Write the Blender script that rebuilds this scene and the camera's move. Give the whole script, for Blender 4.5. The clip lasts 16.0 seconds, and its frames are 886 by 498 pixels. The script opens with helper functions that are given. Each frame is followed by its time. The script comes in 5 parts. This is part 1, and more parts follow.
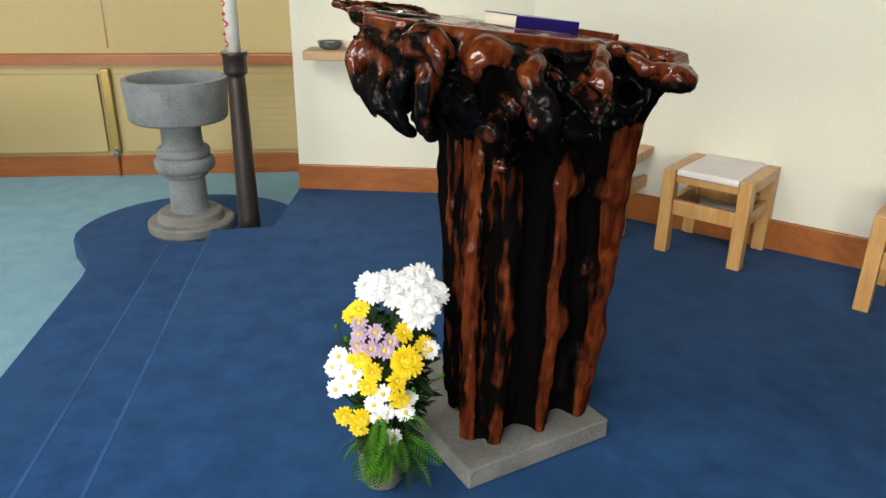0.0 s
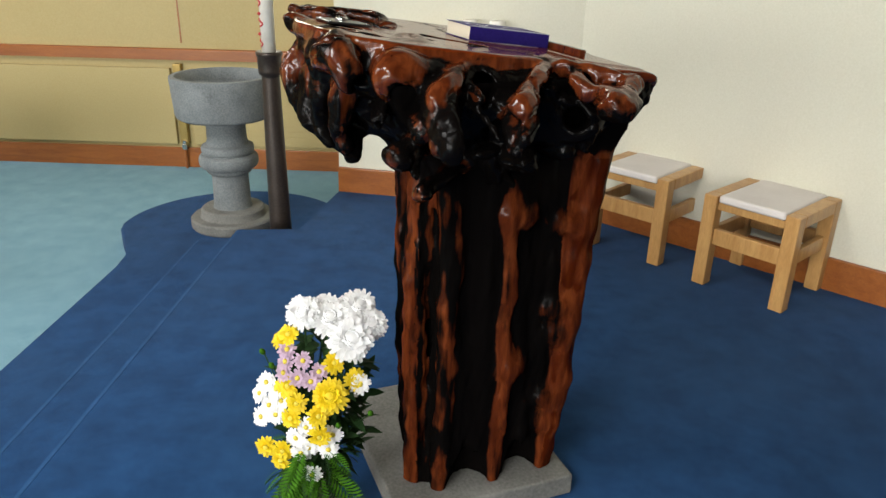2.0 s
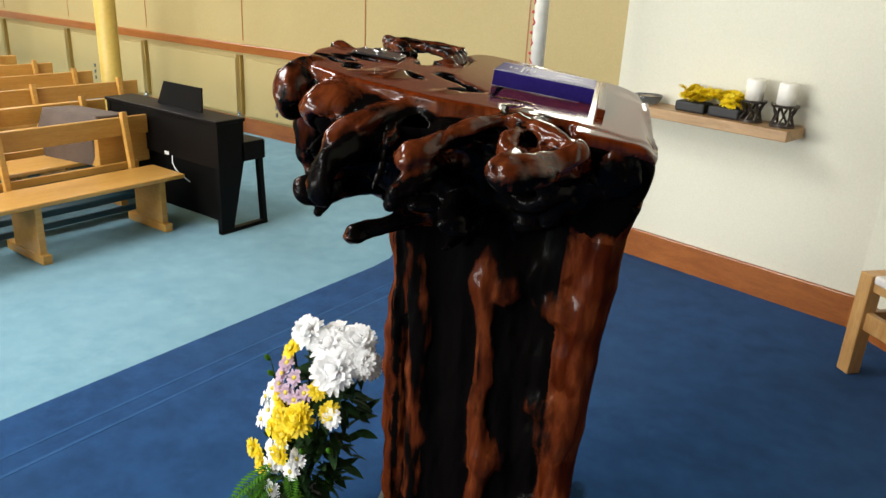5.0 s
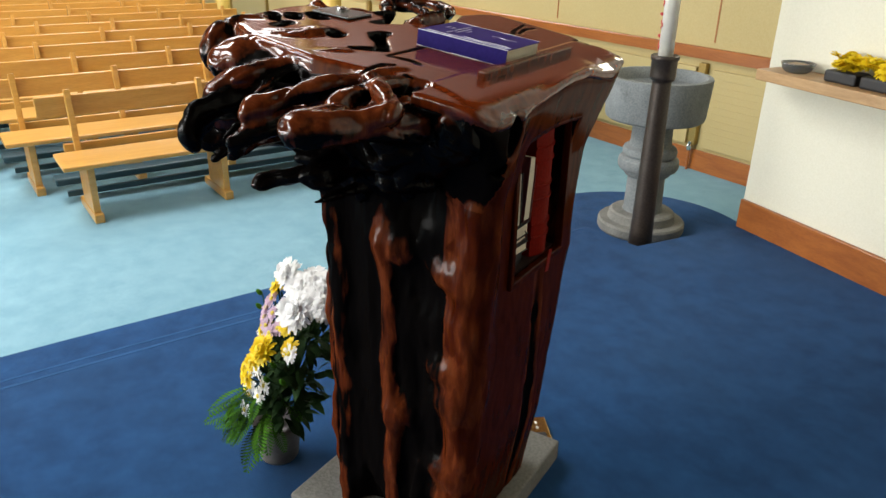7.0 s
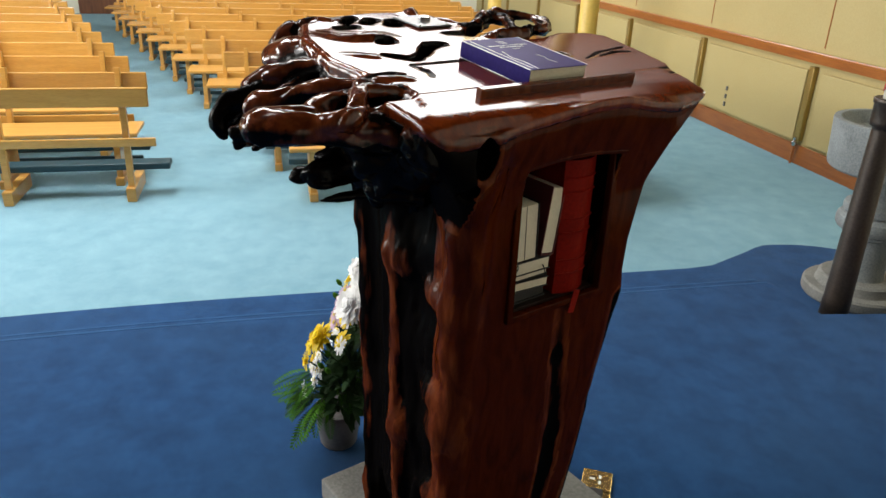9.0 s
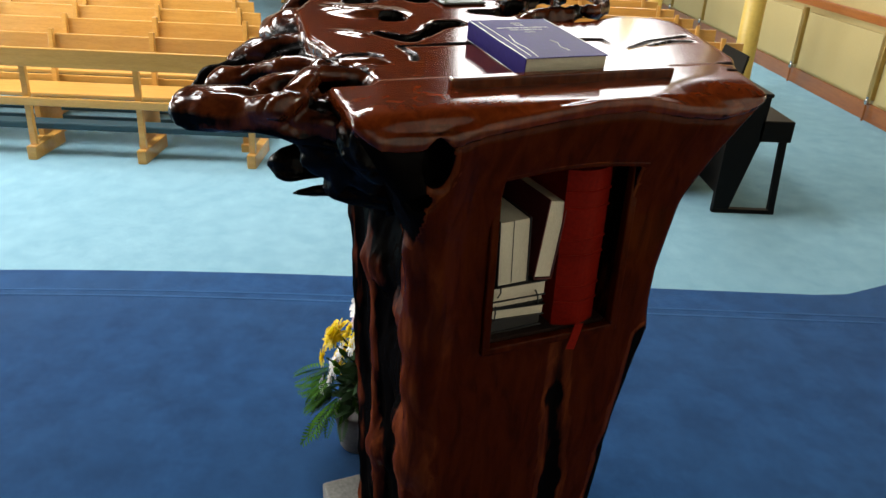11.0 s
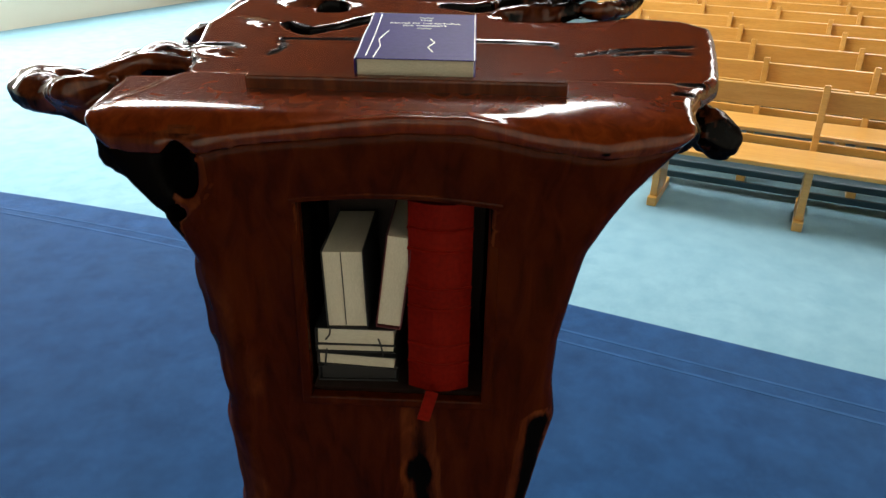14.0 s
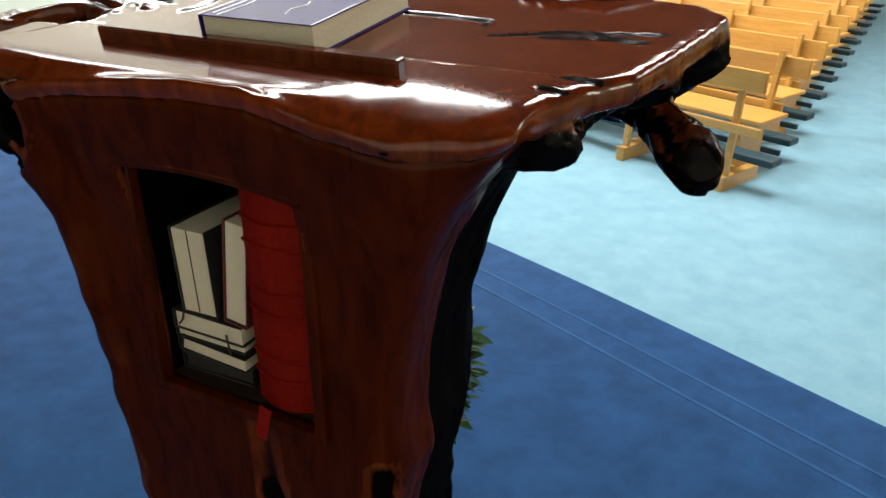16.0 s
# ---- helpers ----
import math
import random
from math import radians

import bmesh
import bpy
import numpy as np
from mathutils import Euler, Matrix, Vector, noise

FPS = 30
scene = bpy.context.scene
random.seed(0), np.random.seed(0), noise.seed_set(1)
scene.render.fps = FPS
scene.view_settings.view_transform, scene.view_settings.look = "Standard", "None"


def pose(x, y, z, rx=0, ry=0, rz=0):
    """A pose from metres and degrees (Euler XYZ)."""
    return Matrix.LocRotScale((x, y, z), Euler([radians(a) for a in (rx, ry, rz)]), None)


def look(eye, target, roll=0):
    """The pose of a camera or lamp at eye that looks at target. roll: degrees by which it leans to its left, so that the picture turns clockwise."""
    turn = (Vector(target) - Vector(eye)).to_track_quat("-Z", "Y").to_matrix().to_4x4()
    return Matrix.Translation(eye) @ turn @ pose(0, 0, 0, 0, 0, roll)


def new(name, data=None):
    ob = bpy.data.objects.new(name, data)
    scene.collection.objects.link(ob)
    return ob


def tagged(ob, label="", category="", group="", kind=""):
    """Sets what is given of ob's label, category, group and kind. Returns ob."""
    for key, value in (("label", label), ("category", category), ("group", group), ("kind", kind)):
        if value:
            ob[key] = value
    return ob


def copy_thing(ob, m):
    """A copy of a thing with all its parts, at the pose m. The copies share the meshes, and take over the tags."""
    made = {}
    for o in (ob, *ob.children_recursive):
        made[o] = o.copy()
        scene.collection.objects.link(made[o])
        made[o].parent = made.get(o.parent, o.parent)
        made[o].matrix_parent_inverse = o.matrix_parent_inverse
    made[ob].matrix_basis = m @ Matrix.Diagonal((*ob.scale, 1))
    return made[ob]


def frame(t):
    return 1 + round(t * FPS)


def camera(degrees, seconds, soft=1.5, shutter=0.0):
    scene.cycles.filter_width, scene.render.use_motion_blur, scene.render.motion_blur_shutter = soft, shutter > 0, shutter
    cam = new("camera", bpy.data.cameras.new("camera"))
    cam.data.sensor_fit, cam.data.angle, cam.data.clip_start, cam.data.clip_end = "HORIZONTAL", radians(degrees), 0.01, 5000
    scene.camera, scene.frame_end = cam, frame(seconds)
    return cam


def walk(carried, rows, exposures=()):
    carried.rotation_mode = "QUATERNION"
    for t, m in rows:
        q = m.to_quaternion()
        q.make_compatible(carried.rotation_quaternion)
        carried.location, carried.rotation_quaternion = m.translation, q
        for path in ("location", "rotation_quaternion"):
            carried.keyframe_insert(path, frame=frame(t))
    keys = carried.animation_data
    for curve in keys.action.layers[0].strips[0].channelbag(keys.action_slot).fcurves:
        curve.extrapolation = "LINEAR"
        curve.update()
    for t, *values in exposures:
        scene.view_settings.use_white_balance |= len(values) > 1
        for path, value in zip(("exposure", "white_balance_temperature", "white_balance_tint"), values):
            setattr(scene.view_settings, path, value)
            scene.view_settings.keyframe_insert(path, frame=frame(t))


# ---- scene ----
cam = camera(61.7, 16.0)
PATH = [
    (0, (0.031, 0.01, 1.423), (0.25, 1.847, 0.663), 0.8),
    (0.5, (0.073, -0.025, 1.436), (0.312, 1.819, 0.698), 0.8),
    (1, (0.16, 0.04, 1.432), (0.353, 1.894, 0.706), 1.6),
    (1.5, (0.287, 0.11, 1.455), (0.39, 1.964, 0.713), 1.7),
    (2, (0.454, 0.174, 1.436), (0.394, 2.021, 0.671), 1.3),
    (2.5, (0.639, 0.216, 1.446), (0.387, 2.06, 0.712), 1.4),
    (3, (0.75, 0.34, 1.418), (0.406, 2.167, 0.68), 1.0),
    (3.5, (0.875, 0.467, 1.485), (0.354, 2.226, 0.689), 1.7),
    (4, (1.021, 0.535, 1.488), (0.292, 2.221, 0.696), 0.8),
    (4.2, (1.079, 0.541, 1.422), (0.271, 2.223, 0.701), 2.0),
    (6.3, (1.638, 0.937, 1.468), (0.258, 2.148, 0.675), 1.9),
    (6.5, (1.703, 0.996, 1.462), (0.287, 2.149, 0.646), 2.3),
    (7, (1.793, 1.104, 1.46), (0.295, 2.155, 0.654), 1.2),
    (7.5, (1.8, 1.23, 1.452), (0.211, 2.148, 0.657), 2.1),
    (8, (1.807, 1.341, 1.462), (0.161, 2.142, 0.658), 1.8),
    (8.5, (1.873, 1.463, 1.47), (0.138, 2.061, 0.676), 1.7),
    (9, (1.954, 1.59, 1.465), (0.169, 2.018, 0.672), 2.3),
    (9.2, (1.958, 1.627, 1.46), (0.168, 2.009, 0.653), 1.7),
    (11.3, (1.761, 2.008, 1.44), (-0.044, 1.923, 0.584), 3.2),
    (11.5, (1.75, 2.068, 1.436), (-0.052, 1.903, 0.582), 3.2),
    (12, (1.746, 2.152, 1.456), (-0.06, 1.907, 0.632), 2.1),
    (12.5, (1.647, 2.208, 1.437), (-0.147, 1.88, 0.617), 2.5),
    (13, (1.582, 2.28, 1.441), (-0.188, 1.865, 0.607), 2.2),
    (13.5, (1.509, 2.453, 1.43), (-0.173, 1.799, 0.568), 2.9),
    (14, (1.437, 2.565, 1.418), (-0.191, 1.788, 0.554), 1.0),
    (14.5, (1.295, 2.62, 1.402), (-0.287, 1.76, 0.53), 1.5),
    (15, (1.189, 2.692, 1.403), (-0.255, 1.626, 0.519), 0.6),
    (15.5, (1.086, 2.813, 1.396), (-0.185, 1.554, 0.502), 1.9),
    (16, (0.985, 2.879, 1.357), (-0.188, 1.512, 0.488), 0.8),
]
walk(cam, [(t, look(eye, target, roll)) for t, eye, target, roll in PATH],
     [(0, -0.34), (1, -0.4), (4, -0.3), (6.5, -0.12), (9, -0.28), (12, -0.25), (14.5, -0.1), (16, -0.1)])

# ---- exposure, sky and daylight ----
world = bpy.data.worlds.new("daylight")
scene.world = world
world.use_nodes = True
wn = world.node_tree.nodes
sky = wn.new("ShaderNodeTexSky")
sky.sky_type, sky.sun_disc = "NISHITA", False
sky.sun_elevation, sky.sun_rotation = radians(32), radians(-75)
world.node_tree.links.new(sky.outputs[0], wn["Background"].inputs[0])
wn["Background"].inputs[1].default_value = 0.12


def area(name, m, sx, sy, power, colour):
    lamp = bpy.data.lights.new(name, "AREA")
    lamp.shape, lamp.size, lamp.size_y, lamp.energy, lamp.color = "RECTANGLE", sx, sy, power, colour
    ob = new(name, lamp)
    ob.matrix_world = m
    return ob


NAVE = -0.39          # height of the nave floor below the platform
FAR, SIDE, CEIL = -15.0, -7.5, 5.2
# rooflights: centre x, y and size x, y; the last is an added fill lamp
ROOFLIGHTS_AND_FILL = [(-9.4, 4.3, 4.8, 3.7), (-1.7, -6.1, 4.4, 1.7), (-4.2, 0.35, 2.4, 1.9), (-2.3, -2.8, 2.6, 1.7)]
for (rx, ry, rw, rd), watts in zip(ROOFLIGHTS_AND_FILL, (600, 440, 450, 440)):
    area("rooflight_daylight", pose(rx, ry, CEIL + 0.12), rw, rd, watts, (1.0, 0.985, 0.96))
# tall windows of the south wall: x from, x to
WINDOWS, SILL, HEAD = [(-10.4, -7.8), (-7.2, -4.6), (-4.0, -1.4)], 0.9, 3.0
for wx0, wx1 in WINDOWS:
    area("window_daylight", pose((wx0 + wx1) / 2, SIDE - 0.12, (SILL + HEAD) / 2, 90, 0, 0), wx1 - wx0, HEAD - SILL, 500, (1.0, 0.985, 0.97))

# high window of the nave's north wall, over the font: x from, x to, z from, z to
HIGH = (-1.72, -0.92, 1.93, 2.75)
area("high_window_daylight", pose((HIGH[0] + HIGH[1]) / 2, 6.36, (HIGH[2] + HIGH[3]) / 2, -90, 0, 0), HIGH[1] - HIGH[0], HIGH[3] - HIGH[2], 34, (1.0, 0.97, 0.80))

# ---- materials ----


def mat(name):
    m = bpy.data.materials.new(name)
    m.use_nodes = True
    return m, m.node_tree.nodes, m.node_tree.links, m.node_tree.nodes["Principled BSDF"]


def node(nodes, kind, **values):
    n = nodes.new(kind)
    for key, value in values.items():
        n.inputs[key].default_value = value
    return n


def ramp(nodes, links, source, stops):
    r = nodes.new("ShaderNodeValToRGB")
    while len(r.color_ramp.elements) < len(stops):
        r.color_ramp.elements.new(0.5)
    for e, (at, colour) in zip(r.color_ramp.elements, stops):
        e.position, e.color = at, (*colour, 1)
    links.new(source, r.inputs[0])
    return r.outputs[0]


def coords(nodes, links, scale=(1, 1, 1), turn=(0, 0, 0), space="Object"):
    c = nodes.new("ShaderNodeTexCoord")
    m = nodes.new("ShaderNodeMapping")
    m.inputs["Scale"].default_value = scale
    m.inputs["Rotation"].default_value = turn
    links.new(c.outputs[space], m.inputs[0])
    return m.outputs[0]


def bump(nodes, links, height, strength, distance, bsdf, chain=None):
    b = nodes.new("ShaderNodeBump")
    b.inputs["Strength"].default_value, b.inputs["Distance"].default_value = strength, distance
    links.new(height, b.inputs["Height"])
    if chain:
        links.new(chain, b.inputs["Normal"])
    links.new(b.outputs[0], bsdf.inputs["Normal"])
    return b.outputs[0]


def mixed(nodes, links, a, b, fac, blend="MIX", amount=None):
    m = nodes.new("ShaderNodeMix")
    m.data_type, m.blend_type = "RGBA", blend
    for sock, v in ((m.inputs[6], a), (m.inputs[7], b)):
        if isinstance(v, tuple):
            sock.default_value = (*v, 1)
        else:
            links.new(v, sock)
    if amount is not None:
        m.inputs[0].default_value = amount
    else:
        links.new(fac, m.inputs[0])
    return m.outputs[2]


def surface(name, dark, light, rough=0.6, large=1.5, fine=60.0, relief=0.15, depth=0.002, metal=0.0, stretch=(1, 1, 1), contrast=(0.3, 0.7)):
    """Two scales of variation between two colours, with fine relief."""
    m, n, l, b = mat(name)
    v = coords(n, l, stretch)
    big = node(n, "ShaderNodeTexNoise", Scale=large, Detail=4.0)
    small = node(n, "ShaderNodeTexNoise", Scale=fine, Detail=3.0)
    l.new(v, big.inputs[0]), l.new(v, small.inputs[0])
    mix = n.new("ShaderNodeMath")
    mix.operation = "MULTIPLY_ADD"
    l.new(small.outputs[0], mix.inputs[0])
    mix.inputs[1].default_value = 0.5
    half = n.new("ShaderNodeMath")
    half.operation = "MULTIPLY"
    half.inputs[1].default_value = 0.5
    l.new(big.outputs[0], half.inputs[0]), l.new(half.outputs[0], mix.inputs[2])
    l.new(ramp(n, l, mix.outputs[0], [(contrast[0], dark), (contrast[1], light)]), b.inputs["Base Color"])
    b.inputs["Roughness"].default_value, b.inputs["Metallic"].default_value = rough, metal
    bump(n, l, small.outputs[0], relief, depth, b)
    return m


def timber(name, dark, light, rough=0.35, along=(1, 1, 1), rings=9.0, per_piece=0.12, coat=0.0):
    """Straight-grained timber; the axis with the small scale runs with the grain."""
    m, n, l, b = mat(name)
    info = n.new("ShaderNodeObjectInfo")
    v = coords(n, l, along)
    shift = n.new("ShaderNodeVectorMath")
    shift.operation = "ADD"
    times = n.new("ShaderNodeMath")
    times.operation = "MULTIPLY"
    times.inputs[1].default_value = 17.0
    l.new(info.outputs["Random"], times.inputs[0])
    l.new(v, shift.inputs[0]), l.new(times.outputs[0], shift.inputs[1])
    grain = node(n, "ShaderNodeTexNoise", Scale=rings, Detail=5.0, Roughness=0.6, Distortion=0.6)
    fibre = node(n, "ShaderNodeTexNoise", Scale=rings * 9, Detail=2.0)
    l.new(shift.outputs[0], grain.inputs[0]), l.new(shift.outputs[0], fibre.inputs[0])
    c = ramp(n, l, grain.outputs[0], [(0.32, dark), (0.66, light)])
    f = ramp(n, l, fibre.outputs[0], [(0.3, (0.75, 0.72, 0.7)), (0.6, (1, 1, 1))])
    c = mixed(n, l, c, f, None, "MULTIPLY", 0.55)
    tone = ramp(n, l, info.outputs["Random"], [(0.0, (1 - per_piece,) * 3), (1.0, (1.0, 1.0, 1.0))])
    c = mixed(n, l, c, tone, None, "MULTIPLY", 1.0)
    l.new(c, b.inputs["Base Color"])
    b.inputs["Roughness"].default_value = rough
    b.inputs["Coat Weight"].default_value = coat
    b.inputs["Coat Roughness"].default_value = 0.12
    bump(n, l, fibre.outputs[0], 0.12, 0.001, b)
    return m


def carpet(name, dark, light, soil):
    m, n, l, b = mat(name)
    v = coords(n, l)
    pile = node(n, "ShaderNodeTexNoise", Scale=420.0, Detail=2.0)
    brushed = node(n, "ShaderNodeTexNoise", Scale=7.0, Detail=5.0, Roughness=0.65)
    worn = node(n, "ShaderNodeTexNoise", Scale=0.9, Detail=3.0)
    for t in (pile, brushed, worn):
        l.new(v, t.inputs[0])
    c = ramp(n, l, brushed.outputs[0], [(0.3, dark), (0.72, light)])
    c = mixed(n, l, c, soil, ramp(n, l, worn.outputs[0], [(0.45, (0, 0, 0)), (0.75, (0.45, 0.45, 0.45))]))
    p = ramp(n, l, pile.outputs[0], [(0.3, (0.62, 0.62, 0.62)), (0.65, (1, 1, 1))])
    c = mixed(n, l, c, p, None, "MULTIPLY", 0.8)
    l.new(c, b.inputs["Base Color"])
    b.inputs["Roughness"].default_value = 0.95
    b.inputs["Sheen Weight"].default_value = 0.06
    b.inputs["Sheen Roughness"].default_value = 0.5
    b.inputs["Specular IOR Level"].default_value = 0.05
    bump(n, l, pile.outputs[0], 0.5, 0.003, b)
    return m


def plain(name, colour, rough=0.5, metal=0.0, coat=0.0, spec=0.5):
    m, n, l, b = mat(name)
    v = coords(n, l)
    t = node(n, "ShaderNodeTexNoise", Scale=25.0, Detail=3.0)
    l.new(v, t.inputs[0])
    lo = tuple(c * 0.88 for c in colour)
    l.new(ramp(n, l, t.outputs[0], [(0.3, lo), (0.7, colour)]), b.inputs["Base Color"])
    b.inputs["Roughness"].default_value, b.inputs["Metallic"].default_value = rough, metal
    b.inputs["Coat Weight"].default_value, b.inputs["Specular IOR Level"].default_value = coat, spec
    return m


def petal(name, colour):
    """Thin petals that let some light through."""
    m = plain(name, colour, 0.6)
    n, l = m.node_tree.nodes, m.node_tree.links
    b = n["Principled BSDF"]
    thin = n.new("ShaderNodeBsdfTranslucent")
    thin.inputs["Color"].default_value = (*colour, 1)
    both = node(n, "ShaderNodeMixShader", Fac=0.3)
    l.new(b.outputs[0], both.inputs[1]), l.new(thin.outputs[0], both.inputs[2])
    l.new(both.outputs[0], n["Material Output"].inputs[0])
    return m


def burr_wood(name, gloss, dull, tone):
    """Polished root wood: red-brown ridges, black bog-stained heartwood in a 'heart' stain, gloss varnish."""
    m, n, l, b = mat(name)
    v = coords(n, l, (1, 1, 0.22))
    w = coords(n, l, (1, 1, 1))
    grain = node(n, "ShaderNodeTexNoise", Scale=38.0, Detail=6.0, Roughness=0.6, Distortion=0.8)
    patch = node(n, "ShaderNodeTexNoise", Scale=15.0, Detail=4.0, Roughness=0.6)
    fine = node(n, "ShaderNodeTexNoise", Scale=150.0, Detail=2.0)
    l.new(v, grain.inputs[0]), l.new(v, patch.inputs[0]), l.new(w, fine.inputs[0])
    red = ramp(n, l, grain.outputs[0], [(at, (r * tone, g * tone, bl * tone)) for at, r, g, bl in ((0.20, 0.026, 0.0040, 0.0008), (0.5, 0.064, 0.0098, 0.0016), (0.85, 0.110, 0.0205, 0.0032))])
    heart = n.new("ShaderNodeAttribute")
    heart.attribute_name = "heart"
    # raised roots are worn to a lighter brown than the stained flat faces
    tan = ramp(n, l, grain.outputs[0], [(0.20, (0.024, 0.0048, 0.0017)), (0.48, (0.074, 0.0150, 0.0042)), (0.80, (0.160, 0.0400, 0.0110))])
    lift = n.new("ShaderNodeMath")
    lift.operation = "ADD"
    lift.inputs[1].default_value = 0.5
    l.new(heart.outputs["Fac"], lift.inputs[0])
    red = mixed(n, l, red, tan, ramp(n, l, lift.outputs[0], [(0.165, (0, 0, 0)), (0.23, (1, 1, 1))]))
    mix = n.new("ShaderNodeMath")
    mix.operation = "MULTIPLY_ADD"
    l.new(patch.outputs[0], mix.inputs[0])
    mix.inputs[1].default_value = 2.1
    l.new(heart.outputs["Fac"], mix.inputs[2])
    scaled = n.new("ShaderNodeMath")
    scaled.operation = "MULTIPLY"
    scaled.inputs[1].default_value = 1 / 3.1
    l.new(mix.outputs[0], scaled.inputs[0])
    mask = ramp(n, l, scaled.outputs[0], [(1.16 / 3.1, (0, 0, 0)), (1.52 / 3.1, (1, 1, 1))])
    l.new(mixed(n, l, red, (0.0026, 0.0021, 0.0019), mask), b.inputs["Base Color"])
    b.inputs["Roughness"].default_value = 0.5
    b.inputs["Specular IOR Level"].default_value = 0.0
    l.new(ramp(n, l, mask, [(0.0, (gloss,) * 3), (1.0, (0.20 * gloss,) * 3)]), b.inputs["Coat Weight"])
    worn = ramp(n, l, heart.outputs["Fac"], [(0.0, (dull,) * 3), (0.12, (0.17, 0.17, 0.17))])
    l.new(mixed(n, l, ramp(n, l, mask, [(0.0, (dull,) * 3), (1.0, (0.24, 0.24, 0.24))]), worn, None, "LIGHTEN", 1.0), b.inputs["Coat Roughness"])
    # long fibres stand out on the black wood
    fibre = node(n, "ShaderNodeTexNoise", Scale=120.0, Detail=4.0, Roughness=0.65)
    l.new(coords(n, l, (1, 1, 0.07)), fibre.inputs[0])
    raised = n.new("ShaderNodeMath")
    raised.operation = "MULTIPLY"
    l.new(fibre.outputs[0], raised.inputs[0]), l.new(mask, raised.inputs[1])
    h = bump(n, l, raised.outputs[0], 0.45, 0.004, b)
    k = bump(n, l, grain.outputs[0], 0.11, 0.002, b, h)
    bump(n, l, fine.outputs[0], 0.05, 0.0006, b, k)
    return m


CARPET = carpet("dark_blue_carpet", (0.0085, 0.043, 0.122), (0.0165, 0.074, 0.200), (0.022, 0.068, 0.150))
NOSING = carpet("pale_blue_carpet_edge", (0.017, 0.068, 0.170), (0.030, 0.104, 0.255), (0.036, 0.10, 0.21))
CARPET_NAVE = carpet("light_blue_carpet", (0.165, 0.325, 0.400), (0.225, 0.40, 0.48), (0.18, 0.34, 0.41))
CREAM = surface("cream_plaster", (0.57, 0.555, 0.44), (0.66, 0.645, 0.535), 0.85, 0.7, 120, 0.25, 0.001)
YELLOW = surface("yellow_panel", (0.365, 0.285, 0.112), (0.435, 0.345, 0.155), 0.6, 0.8, 90, 0.08, 0.001)
GOLD = surface("brass_strip", (0.30, 0.20, 0.06), (0.42, 0.30, 0.10), 0.35, 3, 80, 0.1, 0.001, metal=0.7)
SKIRT = timber("varnished_skirting_wood", (0.25, 0.074, 0.013), (0.35, 0.115, 0.023), 0.32, (0.5, 4, 4), 6, coat=0.3)
OAK = timber("oak_shelf_wood", (0.30, 0.17, 0.07), (0.44, 0.28, 0.13), 0.45, (0.5, 4, 4), 8)
PINE = timber("varnished_pine", (0.52, 0.265, 0.052), (0.61, 0.335, 0.08), 0.3, (4, 0.4, 4), 7, coat=0.35)
BEECH = timber("beech_wood", (0.43, 0.22, 0.068), (0.56, 0.325, 0.115), 0.38, (3, 3, 0.5), 8, coat=0.15)
# same wood twice: light on the top, shade on the trunk put into tone
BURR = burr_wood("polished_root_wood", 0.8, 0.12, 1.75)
BURR_SHADED = burr_wood("shaded_root_wood", 0.17, 0.14, 0.64)
STONE = surface("grey_limestone", (0.085, 0.095, 0.098), (0.215, 0.235, 0.235), 0.8, 7, 110, 0.4, 0.003)
STONE_PALE = surface("pale_worn_limestone", (0.095, 0.095, 0.085), (0.205, 0.205, 0.185), 0.85, 9, 110, 0.6, 0.003)
BRONZE = surface("dark_bronze", (0.030, 0.022, 0.017), (0.065, 0.05, 0.04), 0.42, 8, 90, 0.12, 0.001, metal=0.5)
WAX = plain("cream_wax", (0.82, 0.79, 0.70), 0.4)
RED = plain("red_wax", (0.45, 0.02, 0.02), 0.45)
BLACK = plain("black_lacquer", (0.0035, 0.0032, 0.003), 0.45, spec=0.1)
TEAL = plain("teal_vinyl", (0.012, 0.045, 0.06), 0.45)
CUSHION = surface("pale_cushion_cloth", (0.58, 0.54, 0.50), (0.72, 0.68, 0.64), 0.9, 6, 300, 0.4, 0.001)
PURPLE = surface("violet_book_cover", (0.016, 0.010, 0.105), (0.028, 0.018, 0.155), 0.42, 9, 120, 0.15, 0.001)
PURPLE.node_tree.nodes["Principled BSDF"].inputs["Specular IOR Level"].default_value = 0.06
PAPER = surface("book_paper", (0.46, 0.41, 0.30), (0.66, 0.60, 0.47), 0.85, 4, 220, 0.4, 0.001, stretch=(1, 1, 6))
LEATHER_RED = surface("red_leather", (0.115, 0.0036, 0.0012), (0.20, 0.0075, 0.0023), 0.55, 10, 160, 0.35, 0.001)
LEATHER_RED.node_tree.nodes["Principled BSDF"].inputs["Specular IOR Level"].default_value = 0.06
MAROON = plain("maroon_cover", (0.10, 0.012, 0.014), 0.5)
INK = plain("black_card", (0.012, 0.012, 0.013), 0.6)
SILVER = plain("silver_print", (0.62, 0.62, 0.66), 0.4, 0.4)
BRASS = plain("polished_brass", (0.55, 0.40, 0.16), 0.25, 1.0)
WHITE = plain("white_plastic", (0.78, 0.77, 0.73), 0.4)
CHROME = plain("chromed_valve", (0.6, 0.6, 0.6), 0.25, 1.0)
PETAL_W = petal("white_petals", (0.95, 0.95, 0.94))
PETAL_Y = petal("yellow_petals", (0.86, 0.66, 0.01))
PETAL_P = petal("pink_petals", (0.62, 0.46, 0.58))
EYE_Y = plain("yellow_flower_eye", (0.62, 0.50, 0.05), 0.7)
